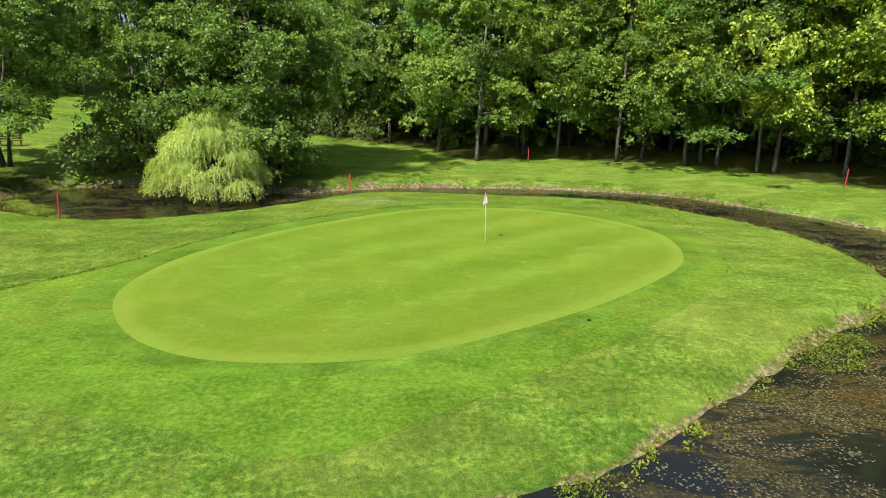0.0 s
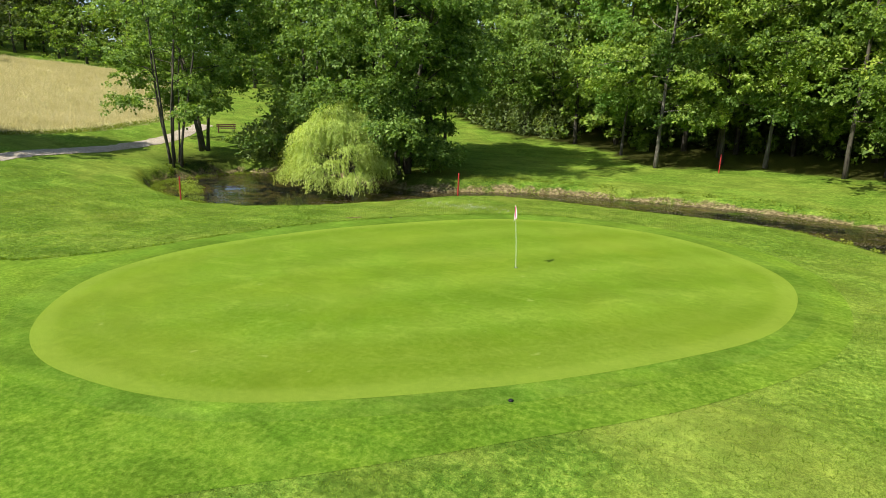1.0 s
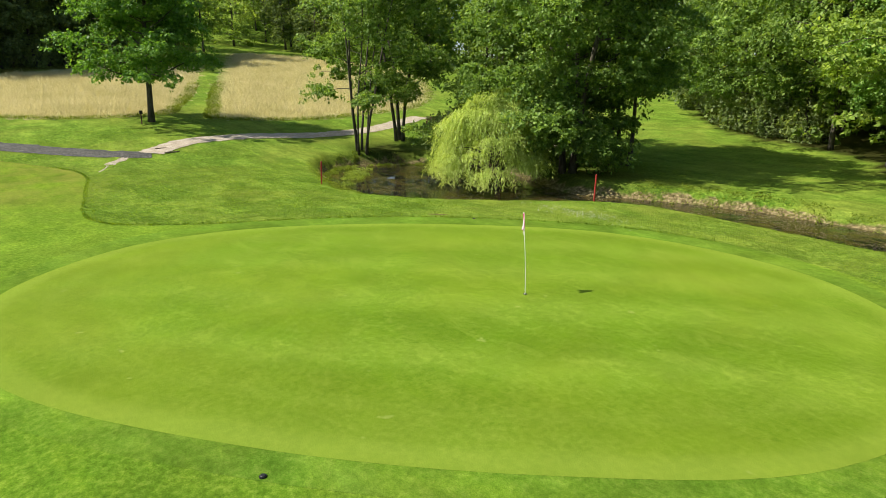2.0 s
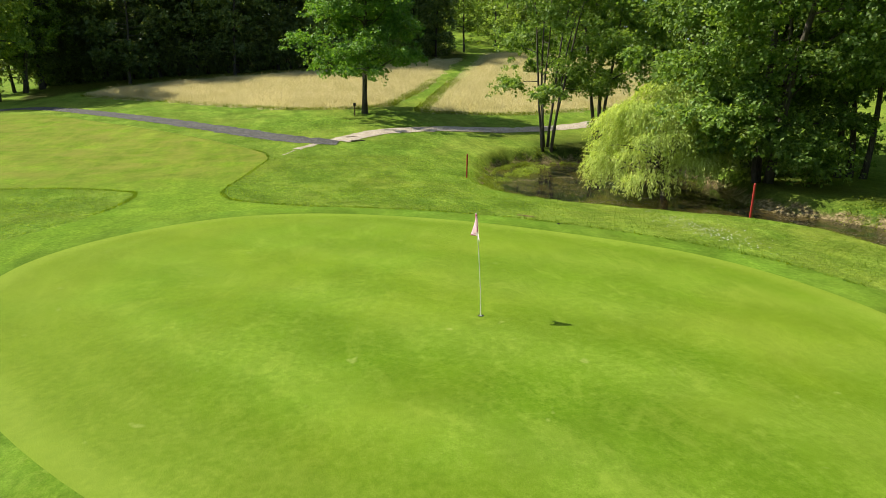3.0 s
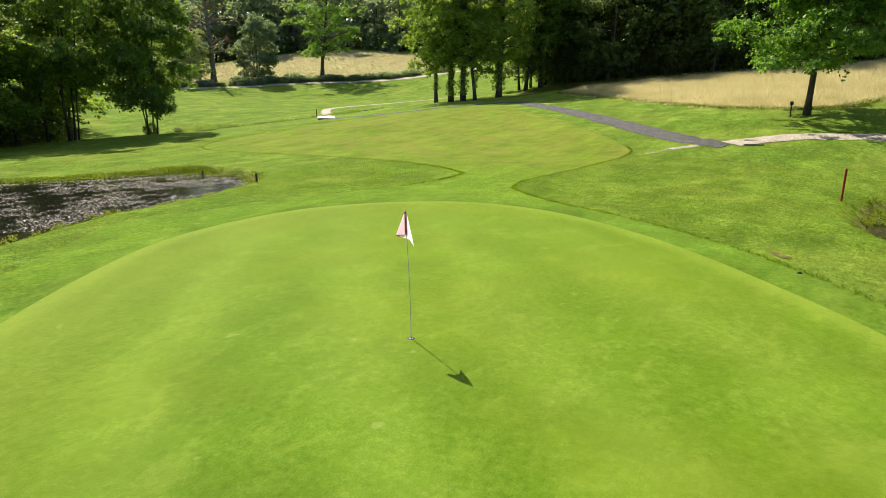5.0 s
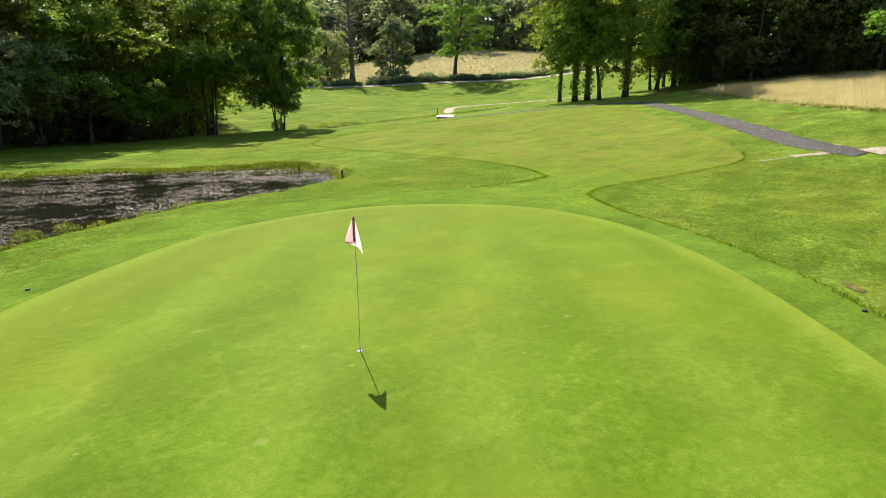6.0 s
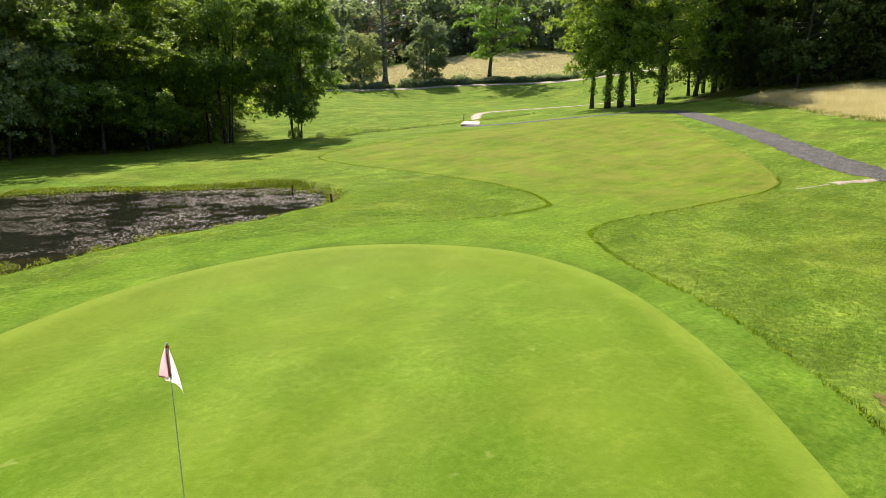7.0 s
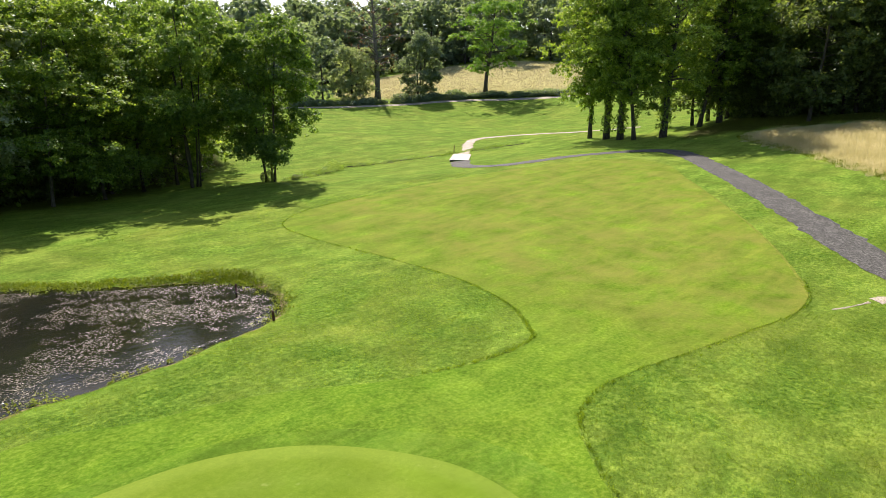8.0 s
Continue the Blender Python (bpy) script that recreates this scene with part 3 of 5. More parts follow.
def build_ground():
    gx, gy = axis(-36, 36, 0.45, 1800, 1.06), axis(-14, 60, 0.45, 1800, 1.06)
    X, Y = np.meshgrid(gx, gy, indexing="ij")
    Z = land(X, Y)
    n, m = X.shape
    i, j = np.meshgrid(np.arange(n - 1), np.arange(m - 1), indexing="ij")
    a = (i * m + j).ravel()
    F = np.stack([a, a + m, a + m + 1, a + 1], -1)
    me = smooth(mesh_of("ground", np.stack([X, Y, Z], -1).reshape(-1, 3), F))
    x, y = X.ravel(), Y.ravel()
    meadow = np.maximum.reduce([step(-0.3, -1.3, side_of(x, y, p)) for p in (MEADOW_WEST, MEADOW_EAST, FAR_FIELD)])
    # where the floor takes the shade-darkened litter colour
    shade_litter = np.maximum.reduce([step(0.5, -0.9, side_of(x, y, p) + wobble(x, y)) for p in WOODS])
    d = side_of(x, y, SHORELINE)
    north = step(43, 46, y) * step(40, 20, np.abs(x))
    bank = np.where(d > 0, 1 - step(0.2, 0.95 + 0.2 * north, d), 1.0)
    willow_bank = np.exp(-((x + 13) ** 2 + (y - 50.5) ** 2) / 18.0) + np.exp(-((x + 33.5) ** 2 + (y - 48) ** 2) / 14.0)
    for name, v in (("meadow", meadow), ("shade_litter", np.clip(shade_litter + 0.9 * willow_bank, 0, 1)), ("bank", bank), ("dark_south", step(18, 13, y) * step(-34, -24, x) * step(5, 8, y))):
        point_attr(me, name, v)
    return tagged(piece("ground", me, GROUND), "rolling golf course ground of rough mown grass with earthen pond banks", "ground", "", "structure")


def sheet(name, outline, lift, mat, cell, label, category, edge=False):
    """A piece of turf or water cut to an outline, lying on the land."""
    from mathutils.geometry import delaunay_2d_cdt
    lo, hi = outline.min(0), outline.max(0)
    gx, gy = np.meshgrid(np.arange(lo[0], hi[0], cell), np.arange(lo[1], hi[1], cell))
    gx, gy = gx.ravel(), gy.ravel()
    inside = side_of(gx, gy, outline) < -cell * 0.45
    pts = [Vector(p) for p in outline] + [Vector((a, b)) for a, b in zip(gx[inside], gy[inside])]
    n = len(outline)
    v, e, f, *rest = delaunay_2d_cdt(pts, [(k, (k + 1) % n) for k in range(n)], [], 1, 1e-5)
    x, y = np.array([p.x for p in v]), np.array([p.y for p in v])
    z = land(x, y) + lift
    z[:n] -= 0.004
    me = smooth(mesh_of(name, np.stack([x, y, z], -1), np.array(f)))
    point_attr(me, "dry", step(-17, -30, x))
    point_attr(me, "dark_south", step(22, 17, y) * step(-26, -16, x))
    if edge:
        point_attr(me, "edge", np.clip(-side_of(x, y, outline), 0, 50))
    return tagged(piece(name, me, mat), label, category, "", "structure")


def ribbon(name, line, half, lift, mat, label, category, seed=0, ragged=0.2):
    rng = np.random.default_rng(seed)
    steps = np.concatenate([[0], np.cumsum(np.hypot(*np.diff(line, axis=0).T))])
    s = np.arange(0, steps[-1], 0.5)
    P = np.stack([np.interp(s, steps, line[:, 0]), np.interp(s, steps, line[:, 1])], -1)
    T = unit(np.gradient(P, axis=0))
    N = np.stack([-T[:, 1], T[:, 0]], -1)
    w = np.array([-1, -0.6, 0, 0.6, 1.0])
    jit = rng.normal(0, ragged * 0.5, (len(P), 5))
    jit[:, 1:4] *= 0.2
    Q = P[:, None] + N[:, None] * (half * w[None, :, None]) + N[:, None] * jit[..., None]
    z = land(Q[..., 0], Q[..., 1]) + lift - np.array([0.03, 0, 0.012, 0, 0.03])
    V = np.concatenate([Q, z[..., None]], -1).reshape(-1, 3)
    i, j = np.meshgrid(np.arange(len(P) - 1), np.arange(4), indexing="ij")
    a = (i * 5 + j).ravel()
    me = smooth(mesh_of(name, V, np.stack([a, a + 1, a + 6, a + 5], -1)))
    return tagged(piece(name, me, mat), label, category, "", "structure")


build_ground()
sheet("fairway", FAIR_EDGE, 0.014, FAIRWAY, 1.0, "closely mown fairway and apron of bright green turf", "fairway")
_t = unit(np.roll(GREEN_EDGE, -1, 0) - np.roll(GREEN_EDGE, 1, 0))
_n = np.stack([_t[:, 1], -_t[:, 0]], -1)
_w = 0.75 + 0.75 * step(-0.2, 0.8, _n @ np.array([-0.75, 0.66]))
sheet("green_collar", GREEN_EDGE + _n * _w[:, None], 0.024, COLLAR, 0.7, "darker mown collar of turf round the green", "collar")
sheet("putting_green", GREEN_EDGE, 0.032, GREEN, 0.6, "smooth domed putting green of short pale turf", "green", True)
ribbon("gravel_path", GRAVEL_LINE, 1.15, 0.05, GRAVEL, "dark grey gravel buggy path across the grass", "path", 1)
ribbon("grit_path", GRIT_LINE, 1.0, 0.06, SAND, "pale sandy grit path joining the gravel path", "path", 2)
ribbon("sandy_patch", open_curve([(-32.9, 25.3), (-33.9, 26.0), (-35.4, 27.3)]), 0.26, 0.03, SAND, "worn sandy patch where the paths meet", "path", 5, 0.22)
ribbon("sandy_patch", open_curve([(-30.9, 24.2), (-31.9, 24.8), (-32.7, 25.1)]), 0.06, 0.02, SAND, "thin worn sandy streak beside the path", "path", 7, 0.1)
ribbon("dry_mowing_line", FAIR_EDGE[19 * 6:22 * 6], 0.09, 0.02, DRYLINE, "pale dry line along the mown fairway edge", "turf", 6, 0.08)
ribbon("far_grit_path", FAR_GRIT, 0.8, 0.06, SAND, "pale grit path beyond the plank bridge", "path", 3)
# flat ribbon, not dug: mud and the ditch's shade in one dark colour
ribbon("ditch_bed", open_curve([(-35.5, -30.6), (-40.5, -33.4), (-44.5, -36.6), (-48.5, -38.8), (-52.5, -37.6), (-57.5, -36.8), (-62.0, -35.6), (-66.5, -34.6), (-71.6, -33.4), (-77, -31.5)]), 0.42, 0.03, DITCH_DARK, "flat dark strip in the grass for the ditch's mud and shade", "ditch", 8, 0.3)
ribbon("far_lane", FAR_LANE, 1.3, 0.08, SAND, "pale lane along the far hedge", "lane", 4)

# the water lies level; its outline runs a little under the banks
_c = SHORELINE
_t = unit(np.roll(_c, -1, 0) - np.roll(_c, 1, 0))
_out = _c + np.stack([_t[:, 1], -_t[:, 0]], -1) * (0.9 if side_of(*(_c + np.stack([_t[:, 1], -_t[:, 0]], -1) * 0.3)[:1].T, _c)[0] > 0 else -0.9)
from mathutils.geometry import delaunay_2d_cdt
_v, _e, _f, *_r = delaunay_2d_cdt([Vector(p) for p in _out], [(k, (k + 1) % len(_out)) for k in range(len(_out))], [], 1, 1e-5)
_me = mesh_of("water", np.array([(p.x, p.y, WATER) for p in _v]), np.array(_f))
tagged(piece("water", _me, WATERM), "still dark pond and stream with brown floating weed", "water", "", "structure")

# ---- trees ----


def limb_line(rng, a, d, length, n=5, rise=0.0, wob=0.12):
    pts, d = [np.array(a, float)], np.array(d, float)
    for k in range(n):
        d = d + rng.normal(0, wob, 3) + np.array([0, 0, rise / n])
        d /= np.linalg.norm(d)
        pts.append(pts[-1] + d * length / n)
    return np.array(pts)


def tree_meshes(rng, height, radius, bare, stems, clumps_per_limb, limbs, leaves_each, leaf, profile, droop=0.0, trunk_r=0.22, clump=(0.95, 0.55), spread=0.0, lean=(0, 0), coarse=False, skirt=0.0):
    """Wood and leaves of one broadleaved tree. profile: how wide the crown is, from 0 (its foot) to 1 (its top)."""
    wood, stem_tubes, centres, outs = [], [], [], []
    for s in range(stems):
        a0 = 2 * np.pi * s / max(stems, 1) + rng.uniform(0, 1)
        off = np.array([np.cos(a0), np.sin(a0), 0]) * (0.0 if stems == 1 else rng.uniform(0.25, 0.7))
        tilt = np.array([np.cos(a0), np.sin(a0), 0]) * (rng.normal(0, 0.03) if stems == 1 else spread * rng.uniform(0.6, 1.3))
        tilt = tilt + np.array([lean[0], lean[1], 0])
        H = height * rng.uniform(0.86, 1.0) if stems > 1 else height
        main = limb_line(rng, off - np.array([0, 0, 0.3]), np.array([0, 0, 1]) + tilt, H, 9, 0.25 * np.linalg.norm(tilt), 0.035)
        r0 = trunk_r * (1.0 if stems == 1 else rng.uniform(0.55, 0.85))
        rad = r0 * np.linspace(1, 0.16, len(main)) ** 0.8
        rad[0] *= 1.35
        stem_tubes.append(tube(main, rad, 5 if coarse else 8 if stems == 1 else 7))
        nl = max(4, int(limbs / stems))
        hs = bare + (0.97 - bare) * (np.arange(nl) + rng.uniform(0, 1, nl)) / nl
        for q, h in enumerate(hs):
            f = h * (len(main) - 1)
            k = min(int(f), len(main) - 2)
            p = main[k] + (main[k + 1] - main[k]) * (f - k)
            ang = q * 2.4 + rng.normal(0, 0.35) + s
            if skirt and h < skirt and rng.random() < 0.55:
                continue
            if stems > 1 and rng.random() < 0.65:
                ang = a0 + rng.normal(0, 0.9)
            t = (h - bare) / (1 - bare)
            ln = radius * profile(t) * rng.uniform(0.62, 1.12) * (1.0 if stems == 1 else 0.75)
            d = np.array([np.cos(ang), np.sin(ang), 0.25 + 0.55 * t - droop])
            ln_line = limb_line(rng, p, d / np.linalg.norm(d), ln, 5, -0.25 * droop, 0.16)
            r1 = max(0.02, r0 * 0.42 * (1 - 0.75 * t))
            wood.append(tube(ln_line[::2] if coarse else ln_line, r1 * np.linspace(1, 0.2, 3 if coarse else 6), 3 if coarse else 5, not coarse))
            for c in range(clumps_per_limb):
                g = (rng.uniform(0.35, 1.05) ** 0.8 if coarse else rng.uniform(0.5, 1.08)) if c else 1.0
                f2 = min(g, 1.0) * 5
                k2 = min(int(f2), 4)
                cp = ln_line[k2] + (ln_line[k2 + 1] - ln_line[k2]) * (f2 - k2) + rng.normal(0, 0.16 * ln * (0.4 + g), 3) * [1, 1, 0.55 if coarse else 0.35]
                centres.append(cp)
                outs.append(np.array([np.cos(ang), np.sin(ang), 0.3]))
                if c < 1 and not coarse:
                    wood.append(tube(np.array([ln_line[k2], (ln_line[k2] + cp) / 2 + rng.normal(0, 0.08, 3), cp]), [r1 * 0.4, r1 * 0.25, 0.012], 4, False))
        top = main[-1]
        for c in range(3):
            centres.append(top + rng.normal(0, 0.4, 3))
            outs.append(np.array([0, 0, 1.0]))
    centres, outs = np.array(centres), np.array(outs)
    wv, wf = joined(wood)
    n = len(centres)
    size = rng.uniform(0.55, 1.5, n)
    # each clump: short leafy sprays over its upper, outer side, bare beneath
    each = max(4, leaves_each // (9 if coarse else 15))
    ti = np.repeat(np.arange(n), each)
    u = unit(rng.normal(0, 1, (len(ti), 3)) + outs[ti] * 0.5 + [0, 0, 0.35])
    reach = (clump[0] * size)[ti][:, None]
    start = centres[ti] + u * np.array([1, 1, clump[1] / clump[0]]) * reach * rng.uniform(0.6, 1.0, (len(ti), 1))
    heading = unit(u * [1, 1, 0.4] + outs[ti] * 0.5 + rng.normal(0, 0.35, (len(ti), 3)) + [0, 0, -0.1])
    cnt = rng.integers(int(leaves_each / each * 0.6), int(leaves_each / each * 1.4) + 1, len(ti))
    idx = np.repeat(np.arange(len(ti)), cnt)
    m = len(idx)
    f = rng.uniform(0, 1, (m, 1))
    ln = reach[idx] * rng.uniform(0.2, 0.5, (len(ti), 1))[idx]
    P = start[idx] + heading[idx] * ln * f + rng.normal(0, 0.11, (m, 3)) * reach[idx] * [1, 1, 0.6]
    P[:, 2:] -= 0.3 * f ** 2 * ln
    D = unit(heading[idx] * 0.4 + rng.normal(0, 0.6, (m, 3)) + [0, 0, -0.3])
    N = unit(u[idx] * 0.6 + rng.normal(0, 0.36, (m, 3)) + [0, 0, 0.6])
    L = leaf * rng.uniform(0.6, 1.35, m)
    lv, lf = (flakes if coarse else blades)(rng, P, D, L, L * rng.uniform(0.65, 0.9, m), N)
    return stem_tubes, (wv, wf), (lv, lf)


def tree(name, meshes, bark, leafmat, xy, yaw=0.0, label="", group="", category="tree", sc=1.0):
    root = new(name)
    stem_tubes, (wv, wf), (lv, lf) = meshes
    for sv, sf in stem_tubes:
        piece("trunk", tri_mesh("trunk", sv, sf), bark, root)
    tagged(piece("boughwork", tri_mesh("boughwork", wv, wf), bark, root), kind="stuff")
    tagged(piece("crown", mesh_of("crown", lv, lf), leafmat, root), kind="stuff")
    root.matrix_basis = pose(xy[0], xy[1], at(*xy) - 0.05, 0, 0, yaw)
    root.scale = (sc, sc, sc)
    return tagged(root, label, category, group)


def put(proto, x, y, yaw, sc=1.0, tall=1.0):
    ob = copy_thing(proto, pose(x, y, at(x, y) - 0.05, 0, 0, yaw) @ Matrix.Diagonal((sc, sc, sc * tall, 1)))
    return ob


def full(t):
    return 0.55 + 0.75 * np.sin(np.pi * min(1, 0.12 + 0.72 * t)) - 0.75 * max(0, t - 0.55)


def cone(t):
    return 1.12 - 0.85 * t


def column(t):
    return 0.85 - 0.35 * abs(t - 0.4)


R = np.random.default_rng
# woodland trees, four forms
wood_a = tree("woodland_tree", tree_meshes(R(1), 21, 5.8, 0.20, 1, 9, 23, 200, 0.235, full, 0.2, 0.17, (1.1, 0.73), skirt=0.33), BARK_PALE, LEAF_WOOD, (3.3, 61.6), 0,
              "tall leafy woodland tree with a pale leaning trunk", "trees at the north wood edge")
wood_b = tree("woodland_tree", tree_meshes(R(2), 22, 6.4, 0.20, 1, 9, 23, 200, 0.235, full, 0.35, 0.17, (1.15, 0.78), skirt=0.3), BARK, LEAF_WOOD, (16.6, 59.9), 0,
              "tall broad woodland tree with low drooping boughs", "trees at the north wood edge")
wood_c = tree("woodland_tree", tree_meshes(R(3), 20, 5.4, 0.20, 1, 9, 22, 200, 0.221, column, 0.25, 0.14, (1.05, 0.73), skirt=0.33), BARK_PALE, LEAF_OAK, (22.2, 57.4), 0,
              "slim woodland tree with fresh green leaves", "trees at the north wood edge")
wood_d = tree("woodland_tree", tree_meshes(R(4), 19, 6.2, 0.18, 1, 9, 22, 200, 0.235, full, 0.3, 0.18, (1.15, 0.78), skirt=0.26), BARK, LEAF_ALDER, (27.9, 52.6), 0,
              "leafy woodland tree clothed almost to the ground", "trees at the north wood edge")
back_a = tree("woodland_tree", tree_meshes(R(5), 21, 5.0, 0.2, 1, 4, 28, 92, 0.414, full, 0.1, 0.22, (1.33, 0.64), coarse=True), BARK, LEAF_WOOD, (8, 68), 0,
              "tall woodland tree deep in the shaded wood", "trees within the woods")
back_b = tree("woodland_tree", tree_meshes(R(6), 19, 5.4, 0.1, 1, 4, 28, 92, 0.414, full, 0.3, 0.22, (1.33, 0.64), coarse=True), BARK, LEAF_WOOD, (-2, 74), 0,
              "broad woodland tree deep in the shaded wood", "trees within the woods")
wood_e = tree("woodland_tree", tree_meshes(R(7), 19, 6.4, 0.24, 1, 9, 21, 200, 0.235, full, 0.3, 0.15, (1.15, 0.78), skirt=0.36), BARK_PALE, LEAF_LIME, (32.0, 49.6), 0,
              "yellow-green broad woodland tree catching the sun", "trees at the north wood edge")
FRONT = [wood_a, wood_b, wood_c, wood_d]
rng = R(11)
for k, (x, y) in enumerate([(-20.5, 87), (-27, 98), (-38, 112), (-15.6, 81), (-10.5, 76.5), (-5, 72.5), (-0.5, 67), (7.8, 64.2), (12, 63.4), (19.6, 59.6), (25, 55.4), (37, 38), (40.5, 32.5)]):
    # the first six get the darker-leaved form, its colour standing in for deep shade
    put(FRONT[(3, 1)[k % 2] if x > 18 else 3 if k < 6 else k % 4], x + rng.normal(0, 0.6), y + rng.uniform(0, 1.6), rng.uniform(0, 360), 1.3 if k == 0 else rng.uniform(0.9, 1.1), rng.uniform(0.92, 1.12))
put(wood_e, 34.2, 42.4, 130, 1.05, 1.15)
put(wood_e, 27.0, 53.6, 250, 1.0, 1.2)
put(wood_e, 24.0, 58.4, 310, 1.05, 1.2)
put(wood_e, 37.0, 44.5, 200, 1.1, 1.25)
for dist, n in ((6.5, 16), (13, 15)):
    base = open_curve([(-38, 108), (-24, 88), (-10, 77), (1, 67), (12, 64), (22, 59), (30, 49), (42, 31)], 6)
    nrm = unit(np.stack([-np.gradient(base[:, 1]), np.gradient(base[:, 0])], -1))
    for k in range(n):
        i = int((k + rng.uniform(0.1, 0.9)) / n * (len(base) - 1))
        q = base[i] + nrm[i] * (dist + rng.uniform(-1.5, 1.5))
        put((back_a, back_b)[k % 2], q[0], q[1], rng.uniform(0, 360), rng.uniform(0.9, 1.15), rng.uniform(0.95, 1.15))

def broad(t):
    return 0.80 + 0.30 * np.sin(np.pi * t) - 0.5 * max(0, t - 0.8)


# alders on the pond's bank
tree("alder_clump", tree_meshes(R(21), 17.5, 5.2, 0.27, 6, 7, 40, 176, 0.203, full, 0.1, 0.14, (0.95, 0.67), 0.13), BARK, LEAF_ALDER, (-33.4, 45.2), 40,
     "many-stemmed alder leaning over the pond's west end", "alders by the pond")
tree("alder_clump", tree_meshes(R(22), 16.0, 4.8, 0.34, 3, 7, 30, 165, 0.223, full, 0.1, 0.24, (1.0, 0.67), 0.10), BARK, LEAF_ALDER, (-36.0, 51.3), 10,
     "dark three-stemmed alder behind the pond", "alders by the pond")
tree("alder_clump", tree_meshes(R(23), 16.5, 5.8, 0.10, 3, 8, 34, 187, 0.223, full, 0.2, 0.24, (1.1, 0.73), 0.10), BARK, LEAF_ALDER, (-25.5, 53.0), 10,
     "dense dark alder overhanging the pond", "alders by the pond")
tree("alder", tree_meshes(R(24), 20.0, 6.1, 0.10, 4, 9, 58, 220, 0.207, broad, 0.3, 0.26, (1.16, 0.76), 0.12), BARK, LEAF_ALDER, (-14.2, 49.6), 70,
     "big spreading alder beside the willow", "alders by the pond")
tree("alder", tree_meshes(R(25), 18.0, 3.4, 0.30, 3, 8, 33, 187, 0.209, full, 0.25, 0.22, (1.0, 0.67), 0.07), BARK, LEAF_ALDER, (-14.0, 55.4), 120,
     "leaning alder over the shaded lawn", "alders by the pond")
tree("alder", tree_meshes(R(26), 17.0, 6.0, 0.12, 2, 8, 38, 187, 0.223, full, 0.2, 0.28, (1.15, 0.84), 0.08), BARK, LEAF_ALDER, (-20.0, 53.5), 200,
     "tall alder standing behind the willow", "alders by the pond")


def build_willow(x, y):
    rng = R(31)
    wood, P, D, N = [], [], [], []
    trunk = limb_line(rng, (0, 0, -0.4), (0.1, -0.05, 1), 3.9, 6, 0, 0.05)
    wood.append(tube(trunk, [0.34, 0.27, 0.25, 0.23, 0.22, 0.2, 0.17], 9))
    # tiers of drooping fans at the ends of arching limbs
    fans = []
    for tier, count, reach, h in ((0, 7, 1.0, 6.4), (1, 11, 2.3, 5.6), (2, 14, 3.2, 4.4), (3, 14, 3.8, 3.1)):
        for k in range(count):
            ang = 2 * np.pi * (k + 0.5 * (tier % 2)) / count + rng.normal(0, 0.16)
            far = np.clip(0.5 + 0.75 * np.cos(ang - radians(52)), 0, 1)
            if tier == 3 and far > 0.8 and rng.random() < 0.55:
                continue
            q = reach * rng.uniform(0.82, 1.14) * (1 - 0.34 * far)
            fans.append((np.array([np.cos(ang) * q, np.sin(ang) * q, h + rng.normal(0, 0.55) + 0.3 * far]), ang, rng.uniform(0.5, 1.3), far))
    for c, ang, r, far in fans:
        a = trunk[rng.integers(3, 7)]
        mid = (a + c) / 2 + np.array([0, 0, 0.8])
        t = np.linspace(0, 1, 7)[:, None]
        wood.append(tube((1 - t) ** 2 * a + 2 * t * (1 - t) * mid + t ** 2 * c, 0.08 * np.linspace(1, 0.2, 7), 5))
        out = np.array([np.cos(ang), np.sin(ang), 0.0])
        low = 1.7 + 0.7 * max(0.0, far - 0.45) * rng.uniform(0.3, 1.4)
        for s in range(int(66 * r)):
            th, ph = rng.uniform(0, 2 * np.pi), np.sqrt(rng.random())
            spoke = np.array([np.cos(th), np.sin(th), 0.0])
            start = c + spoke * ph * r * 0.85 + np.array([0, 0, 0.45 * r * (1 - ph ** 2)]) + rng.normal(0, 0.08, 3)
            length = min(rng.uniform(0.35, 1.5) * (0.6 + 0.5 * r), max(0.35, start[2] - low - rng.uniform(0, 0.35)))
            n = max(5, int(length / 0.042))
            u = np.linspace(0, 1, n)[:, None]
            swing = unit(spoke * ph + out * 0.7 + rng.normal(0, 0.15, 3))
            pts = start + swing * [1, 1, 0] * 0.85 * np.sin(u * 1.5) * rng.uniform(0.3, 1.1) + np.array([0, 0, 0.22]) * np.sin(u * np.pi) * (1 - u) - np.array([0, 0, 1.0]) * length * u ** 1.4
            P.append(pts + rng.normal(0, 0.045, pts.shape))
            D.append(unit(rng.normal(0, 0.42, pts.shape) + swing * (1 - 0.6 * u) * 0.7 + [0, 0, -0.8]))
            N.append(unit(rng.normal(0, 0.4, pts.shape) + swing * 0.6 + [0, 0, 0.7]))
    P, D, N = np.vstack(P), np.vstack(D), np.vstack(N)
    L = R(32).uniform(0.11, 0.24, len(P))
    tree("willow", (wood[:1], joined(wood[1:]), blades(rng, P, D, L, L * 0.24, N)), BARK, LEAF_WILLOW, (x, y), 0, "round pale green weeping willow drooping to the pond", "", "willow")


build_willow(-16.3, 45.0)

# the lone tree by the path
tree("maple_tree", tree_meshes(R(41), 15.5, 5.5, 0.23, 1, 8, 42, 156, 0.253, cone, 0.12, 0.27, (1.15, 0.56)), BARK, LEAF_OAK, (-48.6, 32.5), 0,
     "lone bright green tree with tiered boughs beside the path")

